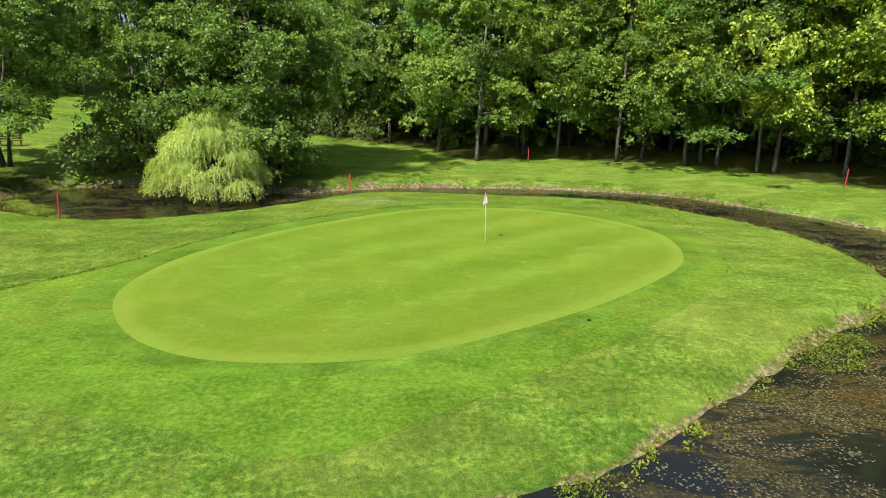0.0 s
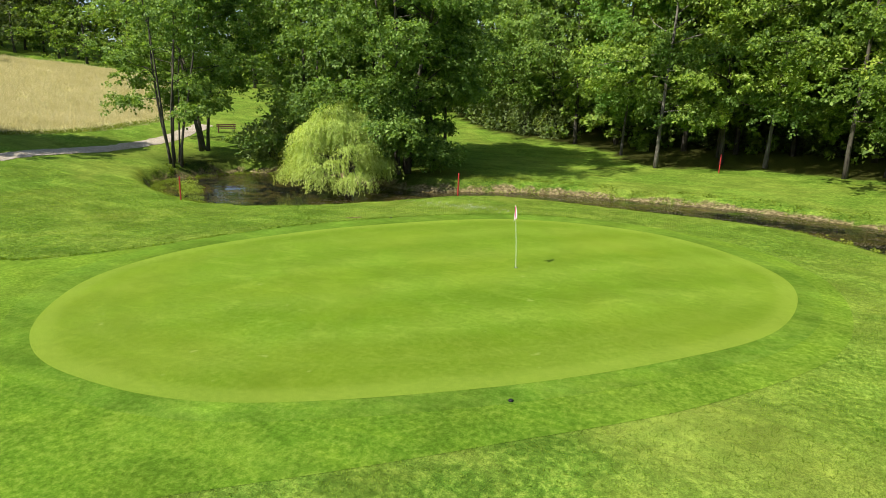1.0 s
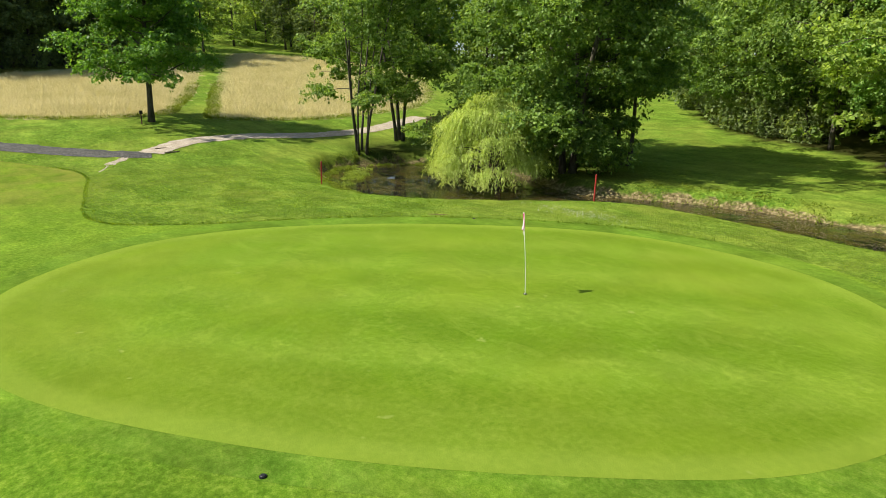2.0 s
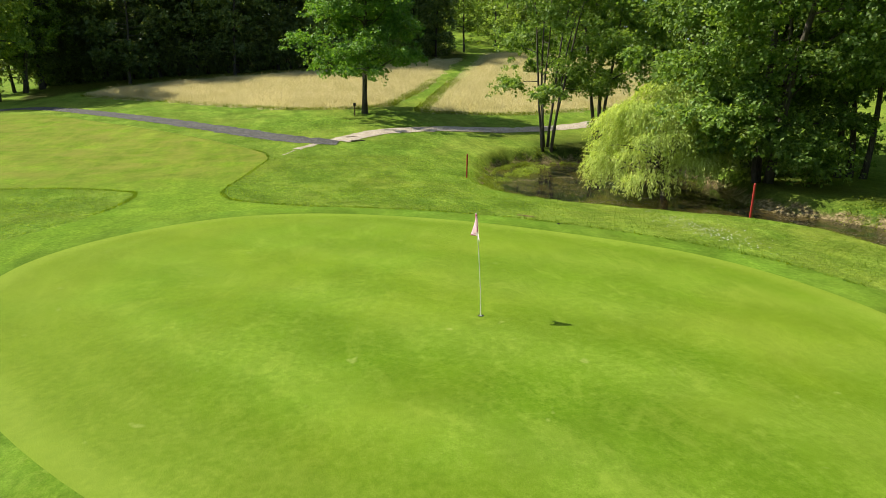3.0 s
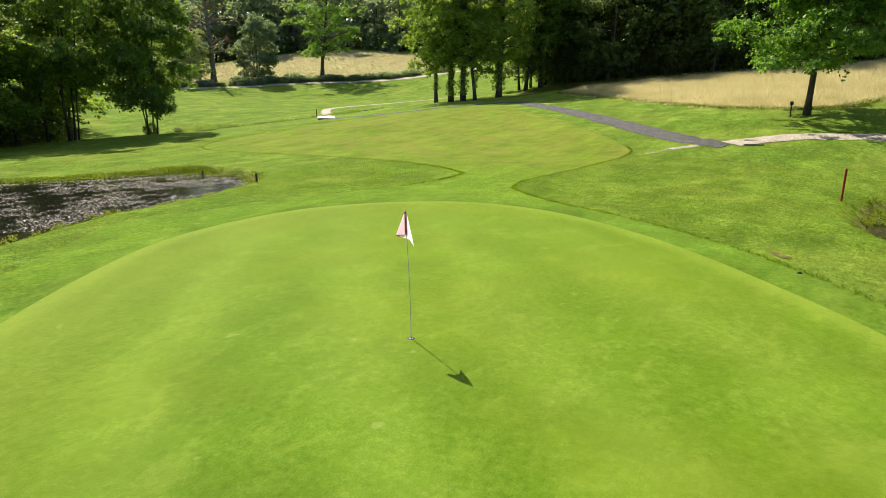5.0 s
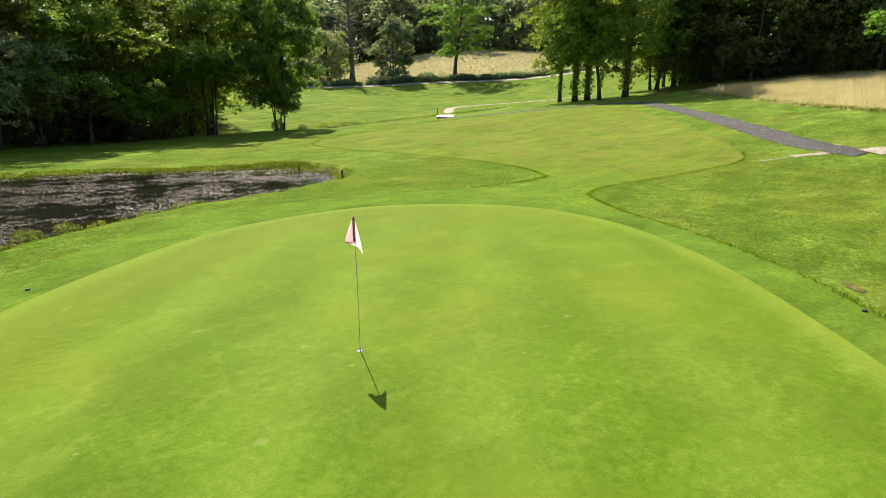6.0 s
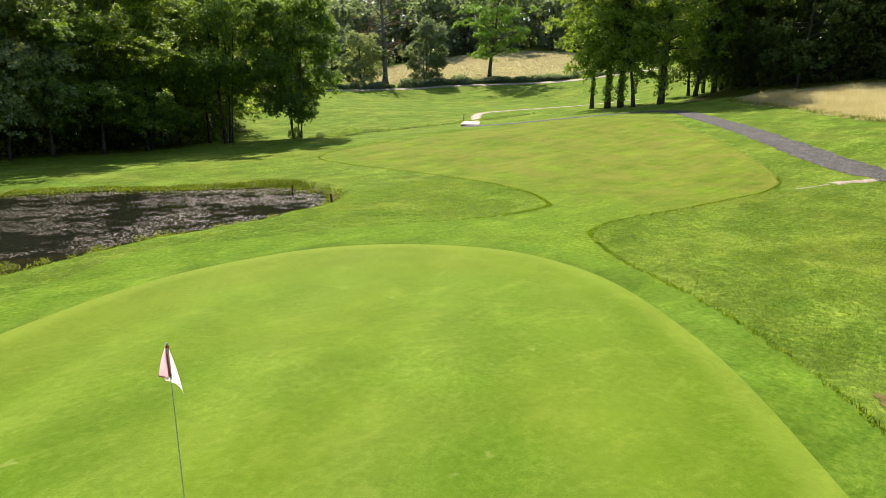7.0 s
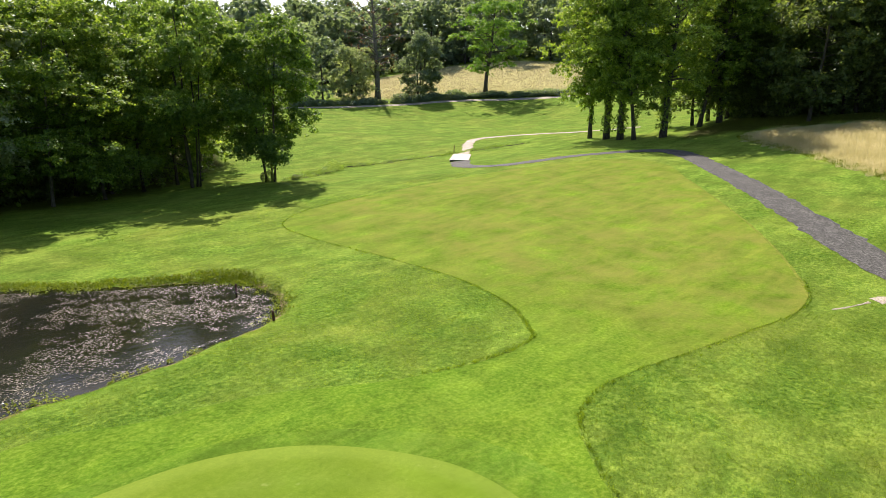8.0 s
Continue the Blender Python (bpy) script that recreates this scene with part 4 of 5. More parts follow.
# west wood: ivy-clad poplars first, then the dark wood behind the meadow
def ivy_mesh(seed, low, high, r, n):
    """Ivy clothing a trunk, thick and uneven."""
    rng = R(seed)
    z = rng.uniform(low, high, n)
    a = rng.uniform(0, 2 * np.pi, n)
    q = r * (0.55 + 0.6 * rng.random(n)) * (1 + 0.35 * np.sin(z * 1.7 + 2 * a)) * (1 - 0.45 * (z - low) / (high - low))
    out = np.stack([np.cos(a), np.sin(a), 0.25 * np.ones(n)], -1)
    P = np.stack([q * np.cos(a), q * np.sin(a), z], -1)
    L = rng.uniform(0.16, 0.34, n)
    return flakes(rng, P, unit(rng.normal(0, 0.7, (n, 3)) + [0, 0, -0.6]), L, L * 0.9, unit(out + rng.normal(0, 0.4, (n, 3))))


pop = tree("poplar", tree_meshes(R(51), 22, 4.2, 0.25, 1, 5, 40, 121, 0.3, full, 0.08, 0.30, (1.21, 0.82), lean=(-0.05, -0.10)), BARK, LEAF_WOOD, (-81.8, -23.2), 0,
           "tall slightly leaning tree at the corner of the wood", "row of trees at the west wood")
piece("ivy", mesh_of("ivy", *ivy_mesh(52, 2.2, 5.5, 0.5, 260)), LEAF_ALDER, pop, "small tuft of ivy leaves")
ivied = tree("poplar", tree_meshes(R(53), 23, 4.0, 0.26, 1, 5, 40, 121, 0.3, full, 0.08, 0.42, (1.21, 0.82)), BARK, LEAF_WOOD, (-80.3, -19.4), 0,
             "tall tree with its trunk wrapped in dark ivy", "row of trees at the west wood")
piece("ivy", mesh_of("ivy", *ivy_mesh(54, 1.0, 9.0, 0.72, 1300)), LEAF_WOOD, ivied, "thick dark ivy")
for k, (x, y) in enumerate([(-79.4, -16.6), (-78.6, -14.0), (-80.4, -10.8), (-90, -10.5), (-94, -9.5)]):
    put((ivied, pop)[k % 2], x, y, 70 * k + 20, (1.0, 0.9, 1.08)[k % 3], (1.0, 0.93)[k % 2])
rng = R(12)
west = open_curve([(-96, -9), (-95, -3), (-95, 5), (-95.5, 14), (-96.5, 24), (-101, 38), (-109, 51), (-119, 64)], 6)
dark_a = tree("woodland_tree", tree_meshes(R(55), 19, 4.4, 0.12, 1, 4, 38, 88, 0.414, full, 0.25, 0.24, (1.42, 0.96), coarse=True), BARK, LEAF_DARK, (-92, 3), 0,
              "dense dark tree of the west wood", "trees of the west wood")
dark_b = tree("woodland_tree", tree_meshes(R(56), 21, 4.0, 0.16, 1, 4, 38, 88, 0.414, column, 0.2, 0.24, (1.42, 0.96), coarse=True), BARK, LEAF_DARK, (-96, 18), 0,
              "tall narrow dark tree of the west wood", "trees of the west wood")
for dist, n in ((4.5, 26), (8.5, 18), (13, 14)):
    nrm = unit(np.stack([np.gradient(west[:, 1]), -np.gradient(west[:, 0])], -1))
    nrm = nrm if nrm[10] @ np.array([-1, -0.6]) > 0 else -nrm
    for k in range(n):
        i = int((k + rng.uniform(0.1, 0.9)) / n * (len(west) - 1))
        q = west[i] + nrm[i] * (dist + rng.uniform(-1, 1))
        put((dark_a, dark_b)[k % 2], q[0], q[1], rng.uniform(0, 360), rng.uniform(0.85, 1.05), rng.uniform(0.9, 1.05))
for k in range(7):
    put((dark_a, dark_b)[k % 2], -93 - 3.6 * k + rng.uniform(-1, 1), -13 + 0.6 * k + rng.uniform(-2, 2), rng.uniform(0, 360), rng.uniform(0.95, 1.1))

for k in range(14):
    i = int((k + 0.5) / 14 * (len(west) - 1))
    q = west[i] + nrm[i] * rng.uniform(8, 12)
    put(dark_a, q[0], q[1], rng.uniform(0, 360), rng.uniform(0.5, 0.62), 0.8)

# trees beyond the meadow
for k, (x, y, s) in enumerate([(-128.5, 66.5, 1.1), (-140, 78, 1.1), (-148, 90, 1.1), (-150, 100, 1), (-134, 95, 1.05), (-125, 98, 1), (-112, 92, 1), (-103, 91, 1.0), (-96, 95, 0.95), (-88, 97, 1), (-80, 99, 1),
                               (-72, 100, 1), (-66, 94, 1), (-61, 100, 1), (-56, 108, 1), (-140, 110, 1.1), (-120, 115, 1.1), (-100, 112, 1.1), (-80, 116, 1.1), (-60, 122, 1.1), (-160, 80, 1.1), (-165, 95, 1.1), (-152, 66, 1.1), (-140, 58, 1.1), (-54, 97, 1.0), (-172, 76, 1.3), (-176, 88, 1.3), (-170, 104, 1.3), (-186, 98, 1.4), (-180, 112, 1.4), (-158, 118, 1.3), (-68, 106, 1.1)]):
    put((back_a, back_b)[k % 2], x, y, 57 * k, s, 1.0)

for k, (x, y, s) in enumerate([(-40, 116, 1.2), (-44, 120, 1.2), (-49, 118, 1.2), (-37, 112, 1.2), (-55, 115, 1.2), (-64, 104, 1.1), (-58, 102, 1.1), (-70, 99, 1.1)]):
    put((dark_a, dark_b)[k % 2], x, y, 41 * k, s)
for k, (x, y, sc_) in enumerate([(-122, 90, 1.0), (-128, 96, 1.15), (-133, 88, 1.1), (-118, 98, 1.0), (-112, 96, 0.9), (-140, 93, 1.1), (-106, 101, 1.1), (-101, 104, 1.15), (-108, 108, 1.3)]):
    put((dark_a, dark_b)[k % 2], x, y, 59 * k, sc_)

# south-west wood across the pond
tree("alder_clump", tree_meshes(R(61), 19.0, 5.4, 0.30, 5, 7, 40, 156, 0.237, full, 0.12, 0.16, (0.89, 0.59), 0.10), BARK, LEAF_ALDER, (-27.1, -35.6), 30,
     "many-stemmed alder at the end of the wood", "trees across the pond")
tree("alder_clump", tree_meshes(R(62), 16.5, 4.2, 0.20, 6, 8, 42, 190, 0.237, full, 0.12, 0.13, (0.95, 0.66), 0.13), BARK, LEAF_ALDER, (-33.4, -30.8), 75,
     "spreading many-stemmed tree alone beyond the pond", "trees across the pond")
silver = tree("silver_willow", tree_meshes(R(63), 18.0, 5.4, 0.25, 2, 6, 52, 144, 0.263, full, 0.25, 0.24, (1.16, 0.82), 0.1), BARK, LEAF_SILVER, (-4.6, -30.0), 0,
              "grey-leaved willow at the edge of the wood", "trees across the pond")
for k, (x, y) in enumerate([(-22.5, -37.5), (-18, -34.5), (-13.3, -33.2), (-8.6, -31.5), (1.5, -28.5), (7, -27)]):
    put((wood_d, wood_b, wood_a)[k % 3], x, y, 83 * k, 0.88, 0.9)
rng = R(13)
for row in range(2):
    for k in range(10):
        put((back_a, back_b)[(k + row) % 2], -31 + 5.2 * k + rng.uniform(-1.2, 1.2) - row, -42.5 + 1.3 * k - 7 * row + rng.uniform(-1.5, 1.5), rng.uniform(0, 360), rng.uniform(0.8, 0.95))

for k in range(16):
    put((dark_a, dark_b)[k % 2], -36 + 4.4 * k + rng.uniform(-1, 1), -56 + 1.0 * k + rng.uniform(-2, 2), rng.uniform(0, 360), rng.uniform(0.8, 1.0))
for k in range(12):
    put(dark_a, -30 + 4.6 * k, -46 + 1.3 * k + rng.uniform(-1.5, 1.5), rng.uniform(0, 360), rng.uniform(0.42, 0.55), 0.8)

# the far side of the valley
far_a = tree("far_tree", tree_meshes(R(71), 17, 5.6, 0.06, 1, 3, 24, 36, 1.0, full, 0.25, 0.3, (1.9, 1.3), coarse=True), BARK, LEAF_HAZED, (-190, -168), 0, "distant dark tree of the hillside wood", "hillside wood")
far_b = tree("far_tree", tree_meshes(R(72), 20, 5.0, 0.08, 1, 3, 24, 36, 1.0, full, 0.15, 0.3, (1.9, 1.3), coarse=True), BARK, LEAF_HAZED, (-200, -160), 0, "distant tall tree of the hillside wood", "hillside wood")
rng = R(14)
ridge = open_curve([(-86, -190), (-120, -178), (-150, -172), (-180, -158), (-205, -132), (-214, -104), (-205, -76), (-190, -50)], 6)
for row in range(5):
    for k in range(18):
        i = int((k + rng.uniform(0, 1)) / 18 * (len(ridge) - 1))
        q = ridge[i] * (1 + 0.055 * row) + rng.uniform(-3, 3, 2)
        put((far_a, far_b)[(k + row) % 2], q[0], q[1], rng.uniform(0, 360), rng.uniform(1.05, 1.4) * (1 + 0.06 * row))
tree("ash_tree", tree_meshes(R(73), 25.0, 7.6, 0.25, 1, 5, 34, 110, 0.45, full, 0.1, 0.6, (1.6, 0.7)), BARK, LEAF_OAK, (-137, -97.5), 0, "open-crowned ash standing in the far hedge", "trees in the far hedge")
tree("bushy_tree", tree_meshes(R(74), 17.0, 5.4, 0.03, 3, 5, 36, 110, 0.45, full, 0.1, 0.3, (1.5, 1.0), 0.1), BARK, LEAF_HAZED, (-121.5, -108.5), 0, "round bushy tree in the far hedge", "trees in the far hedge")
tree("dying_tree", tree_meshes(R(75), 27.0, 7.0, 0.25, 1, 3, 40, 6, 0.5, full, 0.0, 0.8), BARK_PALE, LEAF_BROWN, (-109, -112), 0, "half-dead tree with bare grey limbs and few brown leaves", "trees in the far hedge")
tree("silver_willow", tree_meshes(R(76), 14.0, 5.4, 0.04, 3, 5, 36, 110, 0.4, full, 0.2, 0.3, (1.5, 0.9), 0.12), BARK, LEAF_SILVER, (-102.5, -114.5), 0, "silvery willow bush in the far hedge", "trees in the far hedge")
for k, (x, y, s) in enumerate([(-95, -118, 0.9), (-89, -121, 1.0), (-82, -121, 1.1), (-75, -119, 1.15), (-68, -121, 1.15), (-62, -118, 0.85), (-56, -123, 0.85), (-50, -121, 0.9), (-44, -126, 0.9), (-72, -128, 0.95), (-60, -132, 1.0), (-50, -133, 1.0), (-84, -126, 0.8)]):
    put((far_a, far_b)[k % 2], x, y, 71 * k, s)


def bush_mesh(seed, w, h, n, leaf):
    rng = R(seed)
    off = unit(rng.normal(0, 1, (n, 3))) * rng.uniform(0.35, 1.0, (n, 1)) ** 0.5
    lump = 1 + 0.25 * np.sin(off[:, :1] * 5 + seed) * np.cos(off[:, 1:2] * 4)
    P = off * lump * np.array([w, w, h]) + [0, 0, h * 0.75]
    P[:, 2] = np.abs(P[:, 2])
    D = unit(off + rng.normal(0, 0.6, (n, 3)))
    N = unit(off + [0, 0, 0.6] + rng.normal(0, 0.4, (n, 3)))
    L = leaf * rng.uniform(0.6, 1.3, n)
    twigs = [tube(np.array([[0, 0, -0.1], q * 0.5, q * 0.9]), [0.025, 0.018, 0.008], 4) for q in P[:: max(1, n // 10)]]
    return [], joined(twigs), flakes(rng, P, D, L, L * 0.8, N)


shrub = tree("bush", bush_mesh(81, 2.2, 1.2, 1300, 0.38), BARK, LEAF_HAZED, (-126, -97), 0, "low dark bush of the far hedge", "bushes of the far hedge", "bush")
rng = R(15)
for k in range(50):
    i = int((0.28 + 0.66 * (k + rng.uniform(0, 1)) / 50) * (len(FAR_LANE) - 1))
    x, y = FAR_LANE[i] + np.array([-2.4, -3.0]) + rng.uniform(-1, 1, 2)
    put(shrub, x, y, rng.uniform(0, 360), rng.uniform(0.5, 1.2), rng.uniform(0.4, 1.0))
under = tree("bush", bush_mesh(82, 1.6, 1.4, 1500, 0.22), BARK, LEAF_DARK, (14.6, 71.4), 0, "leafy undergrowth bush at the wood's foot", "undergrowth", "bush")
for k, (x, y, s) in enumerate([(5.4, 64.2, 1.0), (13.6, 61.8, 1.0), (19, 60.2, 0.8), (24, 57, 1.1), (1, 66, 1), (28.5, 52.5, 1), (31, 48.6, 1), (34.5, 44, 1), (-7.5, 75.5, 1), (-14, 79, 1.2), (-20, 84, 1.3), (-27, 92, 1.4), (10.5, 66, 1.5), (4, 68, 1.5), (18, 64, 1.5), (24, 61, 1.5), (30, 54, 1.5)]):
    put(under, x + 3.0, y + 9.0, 61 * k, s * 1.6, 0.9)

for k, (x, y, s) in enumerate([(-28.9, 52.0, 1.5), (-26.2, 53.2, 1.5), (-23.5, 53.4, 1.7), (-17.5, 51.8, 1.3)]):
    put(under, x, y, 47 * k, s, 1.0)
for k in range(26):
    i = int((k + 0.5) / 26 * (len(west) - 1))
    put(under, west[i][0] - 6.5 + k % 3, west[i][1] - 2.0, 29 * k, 1.9, 1.1)
for k in range(14):
    i = int((k + 0.5) / 14 * (len(base) - 1))
    put(under, base[i][0] + 6.0, base[i][1] + 13.0, 33 * k, 2.6, 1.1)

for k, (x, y, s) in enumerate([(-20.0, 84.5, 1.7), (-16.6, 80.5, 1.5), (-25, 92, 1.8), (-13, 78.5, 1.4), (-29, 93, 1.9), (-9.5, 77, 1.4), (-33, 99, 2.0)]):
    put(under, x, y, 53 * k, s, 1.1)
for k in range(11):
    put(under, -22 + 3.2 * k, -42.5 + 1.2 * k, 37 * k, 1.7, 1.1)
    put((dark_a, dark_b)[k % 2], 2 + 5.2 * k, 84 - 3.6 * k, 67 * k, 1.15)

# ---- grasses ----


def tufts(name, x, y, height, width, blades_each, mat, seed, label, lean=0.5, lift=0.0, thin=False):
    rng = R(seed)
    n = len(x)
    k = np.repeat(np.arange(n), blades_each)
    z = land(x, y) + lift
    P = np.stack([x, y, z], -1)[k] + rng.normal(0, 1, (len(k), 3)) * [width * 2.2, width * 2.2, 0]
    D = unit(rng.normal(0, lean, (len(k), 3)) * [1, 1, 0.2] + [0, 0, 1])
    N = unit(rng.normal(0, 1, (len(k), 3)) + [0, 0, 0.2])
    L = (height if np.ndim(height) == 0 else np.asarray(height)[k]) * rng.uniform(0.5, 1.3, len(k))
    W = width * rng.uniform(0.7, 1.3, len(k))
    if thin:
        S = unit(np.cross(D, N)) * W[:, None] * 0.7
        V, F = np.stack([P - S, P + S, P + D * L[:, None]], 1).reshape(-1, 3), np.arange(len(k) * 3).reshape(-1, 3)
    else:
        V, F = blades(rng, P, D, L, W, N)
    return tagged(piece(name, mesh_of(name, V, F), mat), label, "grass", "", "stuff")


def scatter(seed, n, box):
    rng = R(seed)
    return rng.uniform(box[0], box[2], n), rng.uniform(box[1], box[3], n)


def in_rough(x, y, water_gap=0.25):
    ok = (side_of(x, y, SHORELINE) > water_gap) & (side_of(x, y, FAIR_EDGE) > 0.02)
    ok &= line_gap(x, y, GRAVEL_LINE) > 1.2
    ok &= line_gap(x, y, GRIT_LINE) > 1.1
    return ok


x, y = scatter(91, 150000, (-30, 6, 20, 46))
k = in_rough(x, y, 0.3)
tufts("rough_grass", x[k], y[k], 0.055, 0.012, 2, TUFT, 92, "short tufted rough grass round the green", 0.7)
x, y = scatter(93, 45000, (-46, -16, -10, 36))
k = in_rough(x, y)
tufts("rough_grass", x[k], y[k], 0.065, 0.018, 2, TUFT, 94, "short tufted rough grass beyond the apron", 0.7)

rng = R(18)
e = FAIR_EDGE[rng.integers(0, len(FAIR_EDGE), 16000)] + rng.normal(0, 0.5, (16000, 2))
g = side_of(e[:, 0], e[:, 1], FAIR_EDGE)
e = e[(g > 0) & (g < 0.16) & (e[:, 0] > -34) & ~((e[:, 1] < 16) & (e[:, 0] > -17)) & ((e[:, 0] < -7) | (e[:, 1] > 33)) & (e[:, 0] < 2)]
tufts("rough_grass", e[:, 0], e[:, 1], 0.12, 0.018, 4, TUFT, 99, "longer grass standing along the mown edge", 0.6)

# white clover in flower on the slope, and worn patches by the collar
rng = R(130)
e = np.array([-4.6, 38.8]) + rng.normal(0, 1, (420, 2)) * [1.5, 0.55]
P = np.stack([e[:, 0], e[:, 1], land(e[:, 0], e[:, 1]) + rng.uniform(0.04, 0.07, 420)], -1)
V, F = flakes(rng, P, unit(rng.normal(0, 1, (420, 3)) * [1, 1, 0.3]), rng.uniform(0.025, 0.045, 420), rng.uniform(0.02, 0.04, 420), unit(rng.normal(0, 0.5, (420, 3)) + [0, 0, 1]))
tagged(piece("clover_flowers", mesh_of("clover_flowers", V, F), CLOVER), "small white clover flowers dotting the grass slope", "flowers", "", "stuff")
for px, py, rx, ry, turn in ((-8.3, 33.35, 0.42, 0.16, 40),):
    ang = np.linspace(0, 2 * np.pi, 18, endpoint=False)
    rr = 1 + rng.normal(0, 0.16, 18)
    c, q = np.cos(radians(turn)), np.sin(radians(turn))
    outline = np.stack([px + rr * (rx * np.cos(ang) * c - ry * np.sin(ang) * q), py + rr * (rx * np.cos(ang) * q + ry * np.sin(ang) * c)], -1)
    sheet("worn_patch", outline, 0.026, WORN, 0.12, "small worn brown patch in the grass", "turf")

# tall dry meadow grass
for nm, poly, count, hgt, sd in (("meadow_grass", MEADOW_WEST, 170000, 1.1, 95), ("meadow_grass", MEADOW_EAST, 95000, 0.9, 96)):
    lo, hi = poly.min(0), poly.max(0)
    x, y = scatter(sd, count, (lo[0], lo[1], hi[0], hi[1]))
    d = side_of(x, y, poly) + 0.9 * wobble(x * 0.6, y * 0.6) + 0.5 * wobble(x, y)
    near = np.exp(-np.maximum(0, -d - 4) / 22.0)
    k = (d < 0) & (R(sd + 10).random(len(x)) < 0.2 + 0.8 * near)
    tufts(nm, x[k], y[k], hgt * (0.85 + 0.35 * wobble(x[k] * 0.35, y[k] * 0.35)) * (0.2 + 0.8 * step(0, 4.0, -d[k])), 0.017, 4, STRAW, sd + 20, "tall dry straw-coloured meadow grass", 0.6, 0.0, True)
rng = R(19)
e = np.vstack([MEADOW_WEST, MEADOW_EAST])
e = e[rng.integers(0, len(e), 30000)] + rng.normal(0, 1.2, (30000, 2))
g = np.minimum(side_of(e[:, 0], e[:, 1], MEADOW_WEST), side_of(e[:, 0], e[:, 1], MEADOW_EAST))
e = e[(g > -1.3) & (g < 0.3) & (e[:, 0] > -80)]
tufts("meadow_edge_grass", e[:, 0], e[:, 1], 0.28, 0.016, 2, LEAF_WEED, 100, "green grass at the foot of the tall meadow", 0.6)
lo, hi = FAR_FIELD.min(0), FAR_FIELD.max(0)
x, y = scatter(97, 36000, (lo[0], lo[1], hi[0], hi[1]))
k = side_of(x, y, FAR_FIELD) < 0
tufts("field_grass", x[k], y[k], 0.45, 0.12, 2, FIELD, 98, "rough dry grass of the far field", 0.9)

# weeds along the banks


def weeds(name, spots, seed, label, leaf=0.09, mat=LEAF_WEED):
    rng = R(seed)
    P, D, N = [], [], []
    for x, y, r, h, n in spots:
        a, q = rng.uniform(0, 2 * np.pi, n), r * np.sqrt(rng.random(n))
        px, py = x + q * np.cos(a), y + q * np.sin(a)
        z = np.maximum(land(px, py), WATER) + h * rng.random(n) * (1 - 0.6 * (q / r) ** 2)
        P.append(np.stack([px, py, z], -1))
        D.append(unit(rng.normal(0, 1, (n, 3)) + [0, 0, 0.35]))
        N.append(unit(rng.normal(0, 0.6, (n, 3)) + [0, 0, 1]))
    P, D, N = np.vstack(P), np.vstack(D), np.vstack(N)
    L = leaf * rng.uniform(0.6, 1.6, len(P))
    V, F = blades(rng, P, D, L, L * 0.5, N)
    return tagged(piece(name, mesh_of(name, V, F), mat), label, "weeds", "", "stuff")


rng = R(16)
far_bank = [(px + rng.normal(0, 0.3), py + rng.uniform(0.0, 1.4), rng.uniform(0.3, 0.8), rng.uniform(0.15, 0.4), 45)
            for px, py in SHORELINE if py > 40 and -8 < px < 26 and side_of([px], [py - 1.0], SHORELINE)[0] < 0 for _ in range(4)]
weeds("bank_weeds", far_bank, 101, "yellow-green weeds along the stream's far bank")
weeds("bank_weeds", [(11.6, 17.4, 1.1, 0.4, 900), (12.7, 18.4, 0.9, 0.35, 620), (15.6, 20.8, 0.8, 0.3, 440), (1.4, 10.1, 0.5, 0.35, 340), (2.8, 10.6, 0.6, 0.4, 420), (8.6, 15.0, 0.5, 0.2, 70), (6.4, 13.2, 0.4, 0.2, 50), (-1.8, 9.0, 0.4, 0.2, 60), (-4.6, 8.2, 0.5, 0.2, 80)],
      102, "leafy marsh plants at the pond's near edge", 0.075)
weeds("bank_weeds", [(-26.2, 39.9, 0.9, 0.2, 420), (-27.6, 41.2, 1.0, 0.22, 480), (-29.0, 41.9, 0.9, 0.2, 360), (-24.0, 38.1, 0.6, 0.2, 200), (-30.0, 43.3, 0.8, 0.25, 260)],
      109, "bright yellow-green water plants in the shallows", 0.10, LEAF_LIME)
west_bank = [(px + rng.normal(0, 0.35), py + rng.normal(0, 0.35), rng.uniform(0.12, 0.4), rng.uniform(0.08, 0.28), int(rng.uniform(30, 90)))
             for px, py in SHORELINE if px < -19.5 and py > 35.5 for _ in range(9) if rng.random() < 0.4]
weeds("bank_weeds", west_bank, 108, "ragged weeds overhanging the dark bank", 0.075)
weeds("bank_weeds", [(-29.6, 40.2, 0.5, 0.2, 120), (-31.2, 42.6, 0.7, 0.4, 260), (-22.4, 36.8, 0.5, 0.2, 140), (-20.4, 36.4, 0.4, 0.2, 100)],
      103, "dense waterside weeds at the pond's west end", 0.11)
near_shore = [(px + rng.normal(0, 0.15), py + rng.normal(0.1, 0.2), rng.uniform(0.12, 0.4), rng.uniform(0.08, 0.25), int(rng.uniform(10, 60)))
              for px, py in SHORELINE if 7.5 < py < 44 and px > -13 and px < 20 for _ in range(5) if rng.random() < (0.3 if py < 20 else 0.6)]
weeds("bank_weeds", near_shore, 107, "small marsh plants fringing the near bank", 0.08)
sw = [(px + rng.normal(0, 0.3), py - rng.uniform(0.2, 1.6), rng.uniform(0.25, 0.8), rng.uniform(0.05, 0.2), 90) for px, py in SHORELINE if py < 1.5 and px < 12 for _ in range(9)]
sw += [(px + rng.normal(-0.2, 0.3), py + rng.normal(0, 0.3), 0.35, 0.1, 26) for px, py in SHORELINE if px < -13 and py < 8 for _ in range(3)]
